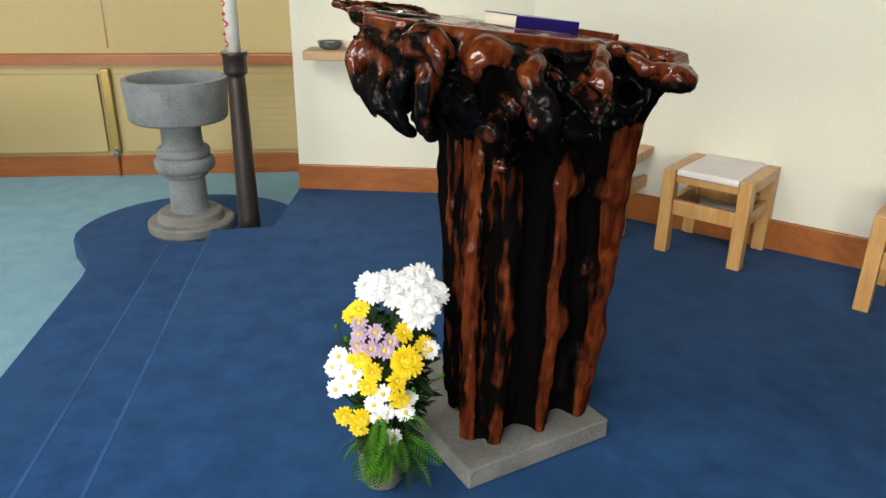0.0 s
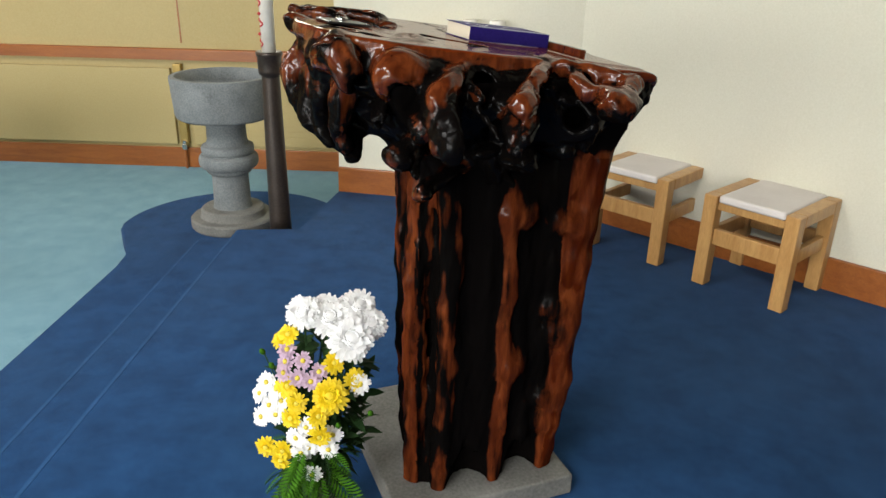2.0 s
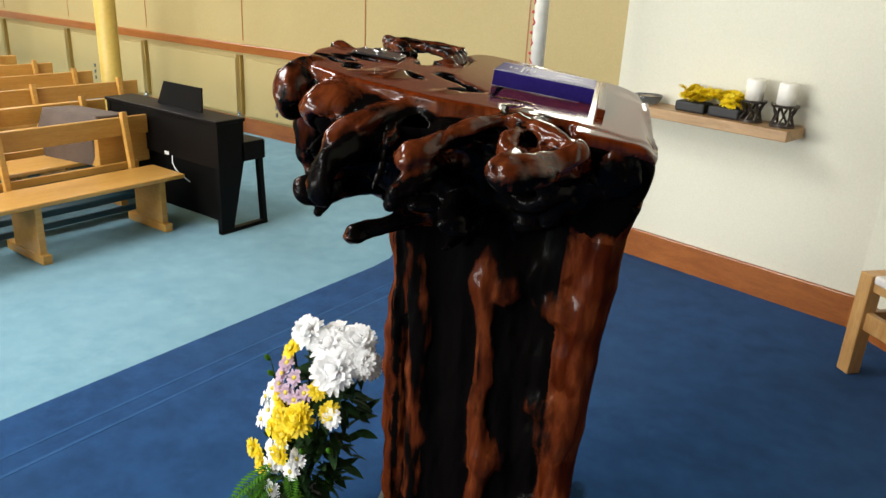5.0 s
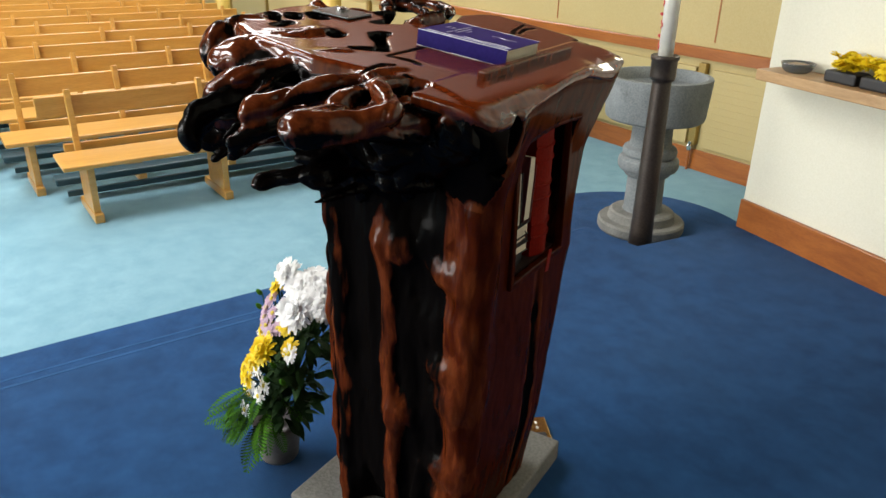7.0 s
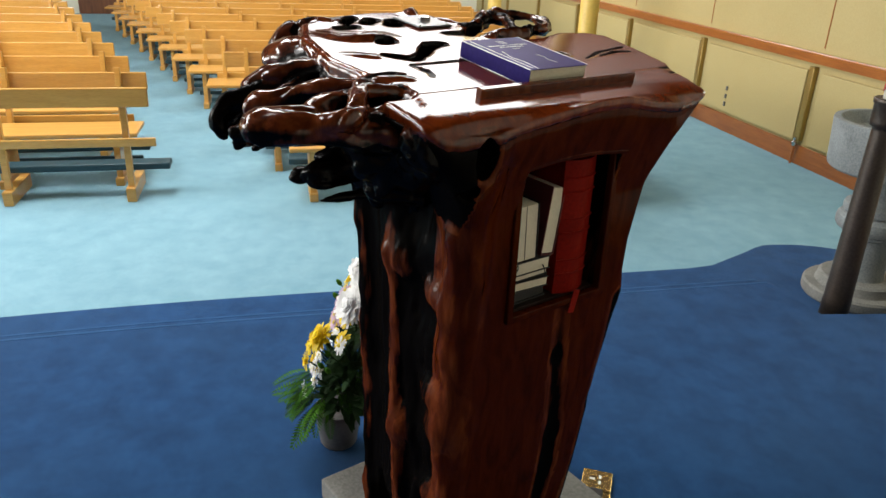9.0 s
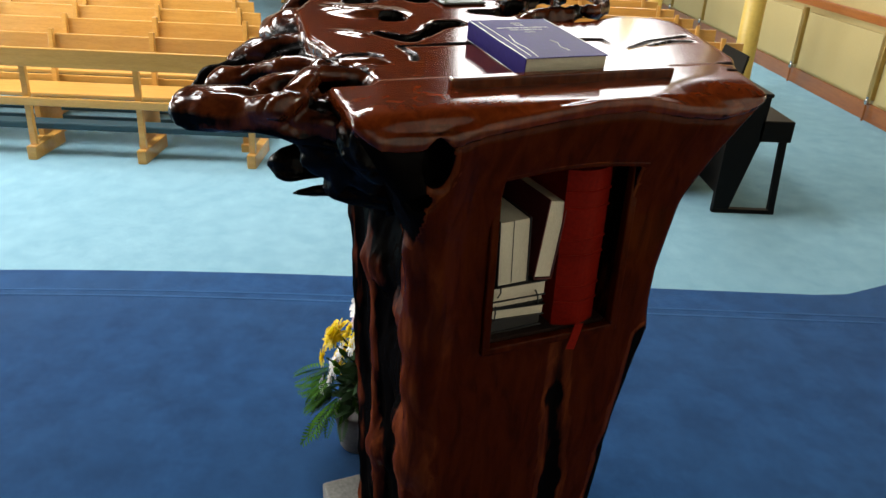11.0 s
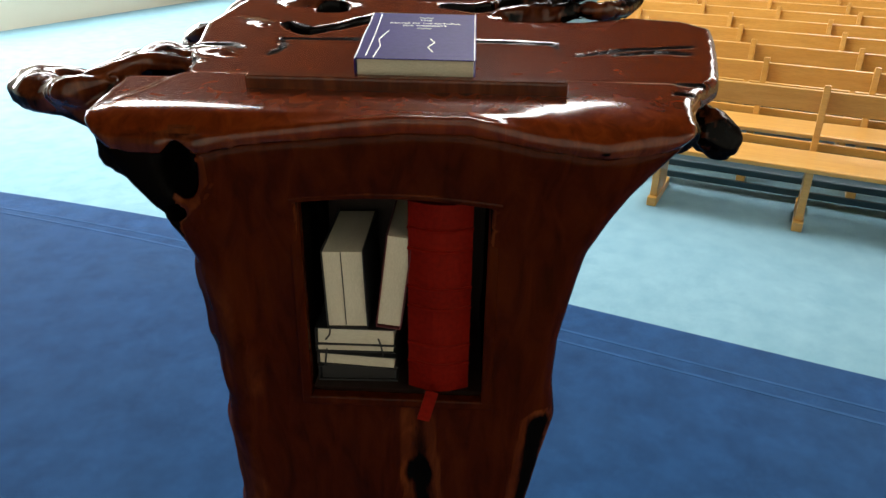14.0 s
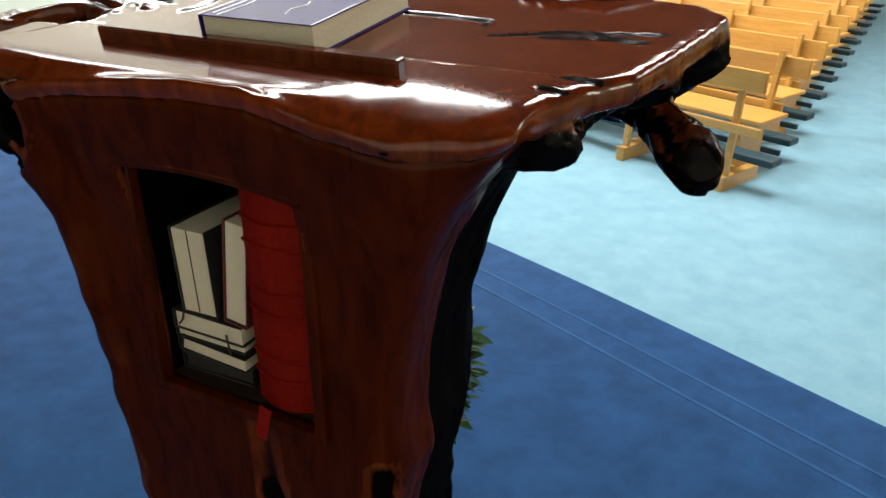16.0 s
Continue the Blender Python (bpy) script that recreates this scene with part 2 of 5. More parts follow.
LEAF = surface("dark_leaf", (0.008, 0.026, 0.007), (0.026, 0.064, 0.018), 0.75, 20, 90, 0.2, 0.001)
FERN = surface("yellow_green_fern", (0.022, 0.095, 0.004), (0.065, 0.175, 0.010), 0.85, 20, 90, 0.2, 0.001)
for green in (LEAF, FERN):
    green.node_tree.nodes["Principled BSDF"].inputs["Specular IOR Level"].default_value = 0.12
VASE = surface("grey_brown_vase", (0.09, 0.085, 0.075), (0.17, 0.16, 0.145), 0.5, 12, 90, 0.2, 0.001)
VELVET = surface("brown_leatherette", (0.045, 0.03, 0.022), (0.11, 0.075, 0.055), 0.6, 6, 160, 0.3, 0.001)
DARKWOOD = timber("dark_door_wood", (0.09, 0.03, 0.012), (0.17, 0.065, 0.025), 0.4, (4, 4, 0.5), 6)
COLUMN = plain("yellow_painted_column", (0.62, 0.44, 0.10), 0.45)
CEILING = timber("boarded_ceiling", (0.030, 0.014, 0.007), (0.055, 0.027, 0.013), 0.6, (0.4, 6, 4), 5)
CEILING.node_tree.nodes["Principled BSDF"].inputs["Specular IOR Level"].default_value = 0.05   # matt stain
GLASS = plain("clear_glass", (0.9, 0.95, 0.95), 0.05)
GLASS.node_tree.nodes["Principled BSDF"].inputs["Transmission Weight"].default_value = 0.95

# ---- mesh helpers ----


def mesh_of(bm, name, smooth=False):
    me = bpy.data.meshes.new(name)
    bmesh.ops.recalc_face_normals(bm, faces=bm.faces[:])
    bm.to_mesh(me)
    bm.free()
    if smooth:
        for p in me.polygons:
            p.use_smooth = True
    return me


def part(name, bm, material, parent=None, label="", smooth=False, m=None):
    me = bm if isinstance(bm, bpy.types.Mesh) else mesh_of(bm, name, smooth)
    if not me.materials:
        me.materials.append(material)
    ob = new(name, me)
    if parent:
        ob.parent = parent
    if m is not None:
        ob.matrix_basis = m
    return tagged(ob, label=label)


def thing(name, label, category, m=None, group="", kind=""):
    ob = new(name)
    if m is not None:
        ob.matrix_basis = m
    return tagged(ob, label, category, group, kind)


def box(x0, x1, y0, y1, z0, z1, bevel=0.0, bm=None, seg=2):
    bm = bm or bmesh.new()
    vs = [bm.verts.new((x, y, z)) for z in (z0, z1) for y in (y0, y1) for x in (x0, x1)]
    fs = [bm.faces.new([vs[i] for i in q]) for q in ((0, 2, 3, 1), (4, 5, 7, 6), (0, 1, 5, 4), (2, 6, 7, 3), (0, 4, 6, 2), (1, 3, 7, 5))]
    if bevel:
        es = list({e for f in fs for e in f.edges})
        bmesh.ops.bevel(bm, geom=es, offset=bevel, segments=seg, affect="EDGES", profile=0.5)
    return bm


def prism(points, z0, z1, bm=None, bevel=0.0):
    """An upright prism over a plan outline."""
    bm = bm or bmesh.new()
    lo = [bm.verts.new((x, y, z0)) for x, y in points]
    hi = [bm.verts.new((x, y, z1)) for x, y in points]
    k = len(points)
    fs = [bm.faces.new([lo[i], lo[(i + 1) % k], hi[(i + 1) % k], hi[i]]) for i in range(k)]
    top = bm.faces.new(hi)
    bm.faces.new(lo[::-1])
    if bevel:
        bmesh.ops.bevel(bm, geom=list(top.edges), offset=bevel, segments=3, affect="EDGES", profile=0.5)
    return bm


def lathe(profile, steps=48, bm=None):
    """Turns a profile of (radius, height) round the z axis, closed at both ends."""
    bm = bm or bmesh.new()
    rings = []
    for r, z in profile:
        rings.append([bm.verts.new((r * math.cos(2 * math.pi * i / steps), r * math.sin(2 * math.pi * i / steps), z)) for i in range(steps)])
    for a, b in zip(rings, rings[1:]):
        for i in range(steps):
            j = (i + 1) % steps
            bm.faces.new((a[i], a[j], b[j], b[i]))
    bm.faces.new(rings[0][::-1])
    bm.faces.new(rings[-1])
    return bm


def moved(bm, m):
    bmesh.ops.transform(bm, matrix=m, verts=bm.verts[:])
    return bm


def tube(points, radii, steps=8, bm=None):
    """A round bar along points."""
    bm = bm or bmesh.new()
    pts = [Vector(p) for p in points]
    rings = []
    for i, p in enumerate(pts):
        d = (pts[min(i + 1, len(pts) - 1)] - pts[max(i - 1, 0)]).normalized()
        a = d.orthogonal().normalized()
        if rings:
            a = (last - d * last.dot(d)).normalized()
        last = a
        b = d.cross(a)
        r = radii if isinstance(radii, (int, float)) else radii[i]
        rings.append([bm.verts.new(p + (a * math.cos(2 * math.pi * k / steps) + b * math.sin(2 * math.pi * k / steps)) * r) for k in range(steps)])
    for a, b in zip(rings, rings[1:]):
        for k in range(steps):
            j = (k + 1) % steps
            bm.faces.new((a[k], a[j], b[j], b[k]))
    bm.faces.new(rings[0][::-1])
    bm.faces.new(rings[-1])
    return bm


def setting(name, bm, material, label="", smooth=False):
    return tagged(part(name, bm, material, None, label, smooth), label, "", "", "structure")


# ---- floors, platform and steps ----


def step_line(x0, y):
    """The front of a step: nearly straight beside the font, bowed back towards the other end."""
    return x0 + 0.026 * max(0.0, 1.6 - y) ** 2


def bowed(x0, y0, y1, n=40):
    return [(step_line(x0, y0 + (y1 - y0) * i / n), y0 + (y1 - y0) * i / n) for i in range(n + 1)]


setting("floor", box(FAR, 6.0, SIDE, 6.4, NAVE - 0.2, NAVE), CARPET_NAVE, "worn light blue carpet of the nave")
EDGE_A, EDGE_B, EDGE_C = -0.765, -1.045, -1.47
Y0 = -3.0
setting("platform", prism(bowed(EDGE_A, Y0, 3.83) + [(-0.415, 3.83), (-0.335, 4.54), (-0.30, 4.9), (6.0, 4.9), (6.0, Y0)], NAVE, 0.0, bevel=0.02), CARPET, "dark blue carpeted sanctuary platform")
setting("upper_step", prism(bowed(EDGE_B, Y0, 3.99) + [(-0.5, 3.99), (-0.5, 3.0), (2.5, 0.0), (2.5, Y0)], NAVE + 0.002, -0.13, bevel=0.02), CARPET, "dark blue carpeted step")
bay_x, bay_y = -1.02, 4.54
arc = [(bay_x + 0.70 * math.cos(a), bay_y + 0.70 * math.sin(a)) for a in [radians(20 + 168 * i / 40) for i in range(41)]]
lower = [(2.5, Y0), (2.5, 0.0), (-0.36, 3.5), (-0.36, bay_y + 0.2)] + arc + bowed(EDGE_C, Y0, 4.02)[::-1]
setting("lower_step", prism(lower, NAVE + 0.001, -0.26, bevel=0.02), CARPET, "dark blue carpeted step with a rounded font bay")



def nosing(x0, y0, y1, z):
    """The paler edge of a step: a thin strip lying on it."""
    line = bowed(x0, y0, y1)
    return prism([(x + 0.004, y) for x, y in line] + [(x + 0.017, y) for x, y in line[::-1]], z - 0.006, z + 0.0012)


setting("nosing_platform", nosing(EDGE_A, -2.6, 3.80, 0.0), NOSING, "paler carpet edge")
setting("nosing_step", nosing(EDGE_B, -2.6, 3.96, -0.13), NOSING, "paler carpet edge")

# ---- walls ----
BEND = (1.04, 4.285)
CORNER = (-0.335, 4.535)


def wall_run(a, b, z0, z1, thick, bevel=0.0):
    """A slab along the plan line a to b; its thickness lies to the left of the line."""
    d = Vector((b[0] - a[0], b[1] - a[1], 0))
    n = Vector((-d.y, d.x, 0)).normalized() * thick
    pts = [(a[0], a[1]), (b[0], b[1]), (b[0] + n.x, b[1] + n.y), (a[0] + n.x, a[1] + n.y)]
    return prism(pts, z0, z1, bevel=bevel)


END2 = (3.6, 2.02)
setting("wall_north", wall_run(CORNER, BEND, NAVE, CEIL, 0.25), CREAM, "smooth cream plaster wall behind the platform")
setting("wall_north_east", wall_run(BEND, END2, NAVE, CEIL, 0.25), CREAM, "cream plaster wall set at an angle")
setting("wall_return", prism([(-0.335, 4.76), (-0.335, 6.4), (-0.1, 6.4), (-0.1, 4.76)], NAVE, CEIL), CREAM, "cream plaster return of the wall")
# two walls out of view; their dark boarding is added to absorb bounced light
setting("wall_east", prism([END2, (6.0, 2.02), (6.0, 2.27), (3.6, 2.27)], NAVE, CEIL), DARKWOOD, "unseen closing wall, made dark to cut bounced light")
setting("wall_end", prism([(6.0, SIDE), (6.2, SIDE), (6.2, 2.27), (6.0, 2.27)], NAVE, CEIL), DARKWOOD, "unseen end wall of the sanctuary, made dark to cut bounced light")
YA, YB = (-0.335, 6.24), (FAR, 6.24)
nave_wall = bmesh.new()
for wx0, wx1, wz0, wz1 in ((FAR, HIGH[0], NAVE, CEIL), (HIGH[1], -0.335, NAVE, CEIL), (HIGH[0], HIGH[1], NAVE, HIGH[2]), (HIGH[0], HIGH[1], HIGH[3], CEIL)):
    box(wx0, wx1, 6.24, 6.49, wz0, wz1, bm=nave_wall)
setting("wall_nave_north", nave_wall, YELLOW, "pale yellow panelled side wall of the nave")


setting("wall_west", box(FAR - 0.25, FAR, SIDE, 6.4, NAVE, CEIL), CREAM, "cream end wall of the nave")
south = box(FAR, 6.2, SIDE - 0.25, SIDE, NAVE, SILL)
box(FAR, 6.2, SIDE - 0.25, SIDE, HEAD, CEIL, bm=south)
piers = [FAR] + [x for w in WINDOWS for x in w] + [6.2]
for px0, px1 in zip(piers[::2], piers[1::2]):
    box(px0, px1, SIDE - 0.25, SIDE, SILL, HEAD, bm=south)
setting("wall_south", south, CREAM, "cream side wall of the nave with tall windows")


def ceiling_mesh():
    """Boarded ceiling with rectangular openings for rooflights and the added fill lamp, as slabs between the cuts."""
    bm = bmesh.new()
    xs = sorted({FAR - 0.3, 6.2} | {x + s * w / 2 for x, _, w, _ in ROOFLIGHTS_AND_FILL for s in (-1, 1)})
    for x0, x1 in zip(xs, xs[1:]):
        holes = sorted((y - d / 2, y + d / 2) for x, y, w, d in ROOFLIGHTS_AND_FILL if x - w / 2 < (x0 + x1) / 2 < x + w / 2)
        at = SIDE - 0.3
        for lo, hi in holes + [(6.4, 6.4)]:
            box(x0, x1, at, lo, CEIL, CEIL + 0.2, bm=bm)
            at = hi
    return bm


setting("ceiling", ceiling_mesh(), CEILING, "brown boarded ceiling with rooflights")


def strip(name, a, b, z0, z1, thick, material, label, bevel=0.006):
    return setting(name, wall_run(b, a, z0, z1, thick, bevel), material, label)


# added out of view: keeps the bright upper wall from mirroring in the lectern
setting("wall_cladding", wall_run((HIGH[0] - 0.1, 6.24), YB, 2.05, CEIL, 0.03), DARKWOOD, "unseen dark boarding added over the nave wall to dim its reflection")
strip("baseboard_north", CORNER, BEND, 0.0, 0.155, 0.02, SKIRT, "orange-brown varnished wooden baseboard")
strip("baseboard_north_east", BEND, END2, 0.0, 0.155, 0.02, SKIRT, "orange-brown varnished wooden baseboard")
strip("baseboard_nave", YB, YA, NAVE, NAVE + 0.17, 0.02, SKIRT, "orange-brown varnished wooden baseboard")
strip("dado_rail", YB, YA, 0.51, 0.60, 0.045, SKIRT, "dark varnished wooden dado rail", 0.015)

# ---- the lectern: a tree root carved from a solid field ----
LECTERN = Matrix(((-0.397, -0.918, 0, 0.4175), (0.918, -0.397, 0, 2.033), (0, 0, 1, 0), (0, 0, 0, 1)))


class Field:
    """A solid as signed distances on a grid, joined softly out of roots, knots and slabs, and meshed by surface nets."""

    def __init__(self, lo, hi, h):
        self.lo, self.h = np.array(lo), h
        self.axes = [np.arange(lo[i], hi[i], h) for i in range(3)]
        self.shape = tuple(len(a) for a in self.axes)
        self.d = np.full(self.shape, 0.2, dtype=np.float32)
        self.heart = np.full(self.shape, 1.0, dtype=np.float32)
        self.twist = 0.0

    def bent(self, X, Y, Z):
        """Space bent in slow waves, so that every root grows crooked."""
        a = self.twist
        if not a:
            return X, Y, Z
        return (X + a * (np.sin(31 * Y + 17 * Z + 1.0) + 0.25 * np.sin(67 * Z - 41 * Y + 23 * X)),
                Y + a * (np.sin(27 * X - 21 * Z + 2.1) + 0.25 * np.sin(59 * X + 37 * Z + 0.7)),
                Z + 0.7 * a * (np.sin(33 * X + 19 * Y) + 0.25 * np.sin(71 * Y - 47 * X + 1.9)))

    def window(self, lo, hi):
        s = [slice(max(0, int((lo[i] - self.lo[i]) / self.h)), min(self.shape[i], int((hi[i] - self.lo[i]) / self.h) + 2)) for i in range(3)]
        g = np.meshgrid(*[self.axes[i][s[i]] for i in range(3)], indexing="ij", sparse=True)
        return tuple(s), g

    def join(self, s, d, k, heart):
        a = self.d[s]
        near = np.clip(0.5 + 0.5 * (a - d) / k, 0, 1)
        self.heart[s] = self.heart[s] * (1 - near) + heart * near
        self.d[s] = a * (1 - near) + d * near - k * near * (1 - near)

    def cut(self, s, d, k, heart):
        a = self.d[s]
        near = np.clip(0.5 - 0.5 * (a + d) / k, 0, 1)
        self.heart[s] = self.heart[s] * (1 - near) + heart * near
        self.d[s] = a * (1 - near) - d * near + k * near * (1 - near)

    def root(self, *knots, k=0.02, heart=0.15, cut=False, flat=1.0, lobes=0.0, streak=0.0, seed=0.0):
        """A bent, tapering root through knots (x, y, z, radius); lobes flute it and streak stains it lengthwise."""
        run = 0.0
        for (x0, y0, z0, r0), (x1, y1, z1, r1) in zip(knots, knots[1:]):
            m = max(r0, r1) + 0.06
            s, (X, Y, Z) = self.window((min(x0, x1) - m, min(y0, y1) - m, min(z0, z1) - m), (max(x0, x1) + m, max(y0, y1) + m, max(z0, z1) + m))
            X, Y, Z = self.bent(X, Y, Z)
            dx, dy, dz = x1 - x0, y1 - y0, z1 - z0
            t = np.clip(((X - x0) * dx + (Y - y0) * dy + (Z - z0) * dz) / (dx * dx + dy * dy + dz * dz + 1e-9), 0, 1)
            px, py, pz = X - x0 - t * dx, Y - y0 - t * dy, Z - z0 - t * dz
            rad, stain = r0 + (r1 - r0) * t, heart
            if lobes or streak:
                length = math.sqrt(dx * dx + dy * dy + dz * dz) + 1e-9
                along = run + t * length
                if abs(dz) < 0.9 * length:
                    flatlen = math.hypot(dx, dy)
                    turn = np.arctan2(pz * length / flatlen, (px * dy - py * dx) / flatlen)
                else:
                    turn = np.arctan2(py + 0 * pz, px + 0 * pz)
                rad = rad * (1 + lobes * (0.55 * np.sin(2 * turn + seed + 21 * along) + 0.6 * np.sin(3 * turn + 2.3 * seed - 17 * along) + 0.45 * np.sin(5 * turn + 1.7 * seed + 26 * along)
                                          + 0.3 * np.sin(9 * turn + 3.1 * seed - 14 * along) + 0.5 * np.sin(43 * along + 5 * seed)))
                stain = heart + streak * (np.sin(3 * turn + 4.1 * seed + 15 * along) + 0.7 * np.sin(7 * turn + seed - 22 * along) + 0.6 * np.sin(38 * along + 1.3 * seed + turn))
                run += length
            d = np.sqrt(px ** 2 + py ** 2 + (pz * flat) ** 2) - rad
            (self.cut if cut else self.join)(s, d, k, stain)

    def knot(self, x, y, z, rx, ry, rz, k=0.03, heart=0.15, cut=False):
        m = max(rx, ry, rz) + 0.06
        s, (X, Y, Z) = self.window((x - m, y - m, z - m), (x + m, y + m, z + m))
        X, Y, Z = self.bent(X, Y, Z)
        q = np.sqrt(((X - x) / rx) ** 2 + ((Y - y) / ry) ** 2 + ((Z - z) / rz) ** 2)
        (self.cut if cut else self.join)(s, (q - 1) * min(rx, ry, rz), k, heart)

    def wobble(self, amount, scale, stretch=1.0, seed=0, where=1.0):
        """Lumps and flutes all over the surface."""
        rng = np.random.RandomState(seed)
        X, Y, Z = np.meshgrid(*self.axes, indexing="ij", sparse=True)
        total = 0
        for i in range(7):
            f = scale * (0.7 + 0.9 * rng.rand())
            a, b, c = rng.randn(3)
            c *= stretch
            n = math.sqrt(a * a + b * b + c * c)
            total = total + np.sin((a * X + b * Y + c * Z) / n * f + rng.rand() * 6.3 + 1.3 * np.sin((b * X - a * Y) / n * f * 0.6 + c * Z * f * 0.3))
        self.d = self.d + (amount * where * total / 3.0).astype(np.float32)

    def grooves(self, amount, count, rise, centre, seed):
        """Furrows that run outwards from a middle point."""
        rng = np.random.RandomState(seed)
        X, Y, Z = np.meshgrid(*self.axes, indexing="ij", sparse=True)
        turn = np.arctan2(Y - centre[1], X - centre[0])
        out = np.sqrt((X - centre[0]) ** 2 + (Y - centre[1]) ** 2)
        total = 0
        for i in range(6):
            n = round(count * (0.6 + rng.rand()))
            c = rise * rng.uniform(-1, 1)
            total = total + np.sin(n * turn + c * Z + 4.0 * out * rng.uniform(-1.5, 1.5) + 1.2 * np.sin(9 * out + rng.rand() * 6) + rng.rand() * 6.3)
        self.d = self.d + (amount * total / 2.5).astype(np.float32)

    def creases(self, depth, count, rise, centre, seed, where=1.0):
        """Sharp splits between strands that run outwards from a middle point."""
        rng = np.random.RandomState(seed)
        X, Y, Z = np.meshgrid(*self.axes, indexing="ij", sparse=True)
        turn = np.arctan2(Y - centre[1], X - centre[0])
        out = np.sqrt((X - centre[0]) ** 2 + (Y - centre[1]) ** 2)
        total = 0
        for i in range(2):
            n = round(count * (0.7 + 0.6 * rng.rand()))
            wave = np.sin(n * turn + 1.5 * np.sin(14 * out + rng.rand() * 6) + rise * Z * rng.uniform(0.6, 1) * (1 if i else -1) + 1.5 * np.sin(30 * Z + 9 * out) + rng.rand() * 6)
            total = total + np.maximum(0, 1 - 3.2 * np.abs(wave)) ** 2 * (0.5 + 0.5 * np.sin(25 * X + 31 * Z + i))
        self.d = self.d + (depth * where * total).astype(np.float32)

    def mesh(self, name):
        d = self.d
        inside = d < 0
        c = inside[:-1, :-1, :-1].astype(np.int8)
        total = np.zeros(c.shape, np.int16)
        for i in (0, 1):
            for j in (0, 1):
                for k in (0, 1):
                    total += inside[i:d.shape[0] - 1 + i, j:d.shape[1] - 1 + j, k:d.shape[2] - 1 + k]
        cells = np.argwhere((total > 0) & (total < 8))
        ids = np.full(c.shape, -1, np.int64)
        ids[tuple(cells.T)] = np.arange(len(cells))
        pos = np.zeros((len(cells), 3))
        hits = np.zeros(len(cells))
        corner = [(i, j, k) for i in (0, 1) for j in (0, 1) for k in (0, 1)]
        for a in corner:
            for axis in range(3):
                if a[axis]:
                    continue
                b = list(a)
                b[axis] = 1
                va = d[tuple((cells + np.array(a)).T)]
                vb = d[tuple((cells + np.array(b)).T)]
                cross = (va < 0) != (vb < 0)
                t = np.where(cross, va / np.where(cross, va - vb, 1), 0)
                p = np.array(a, float)[None, :].repeat(len(cells), 0)
                p[:, axis] += t
                pos[cross] += p[cross]
                hits[cross] += 1
        pos = self.lo + (cells + pos / hits[:, None]) * self.h
        faces = []
        for axis in range(3):
            o1, o2 = [i for i in range(3) if i != axis]
            sl0 = [slice(None)] * 3
            sl1 = [slice(None)] * 3
            sl0[axis], sl1[axis] = slice(None, -1), slice(1, None)
            cross = inside[tuple(sl0)] != inside[tuple(sl1)]
            e = np.argwhere(cross)
            e = e[(e[:, o1] > 0) & (e[:, o2] > 0) & (e[:, o1] < c.shape[o1]) & (e[:, o2] < c.shape[o2])]
            flip = inside[tuple(e.T)]
            if axis == 1:
                flip = ~flip
            q = []
            for s1, s2 in ((1, 1), (0, 1), (0, 0), (1, 0)):
                w = e.copy()
                w[:, o1] -= s1
                w[:, o2] -= s2
                q.append(ids[tuple(w.T)])
            q = np.stack(q, 1)
            q[~flip] = q[~flip][:, ::-1]
            faces.append(q)
        faces = np.concatenate(faces)
        faces = faces[(faces >= 0).all(1)]
        me = bpy.data.meshes.new(name)
        me.from_pydata(pos.tolist(), [], faces.tolist())
        attribute = me.attributes.new("heart", "FLOAT", "POINT")
        attribute.data.foreach_set("value", self.heart[tuple(cells.T)].astype(np.float32))
        for p in me.polygons:
            p.use_smooth = True
        me.validate()
        return me


def top_height(x, y):
    """The reading top rises towards the nave and rolls up and down along the reader's edge."""
    roll = np.interp(x, (-0.36, -0.25, -0.12, 0.0, 0.08, 0.16, 0.24, 0.34), (-0.016, -0.020, -0.004, 0.012, 0.012, -0.008, -0.018, -0.010))
    return 1.215 + 0.12 * (y + 0.07) + roll * np.clip((-0.225 - y) / 0.105, 0, 1) ** np.interp(x, (0.06, 0.18), (9.0, 2.6))


lectern = thing("lectern", "gnarled dark root-wood lectern, red-brown and black, polished to a high gloss", "lectern", LECTERN)
FINE = 0.007

# trunk
f = Field((-0.46, -0.46, 0.05), (0.42, 0.40, 1.186), FINE)
X, Y, Z = np.meshgrid(*f.axes, indexing="ij", sparse=True)


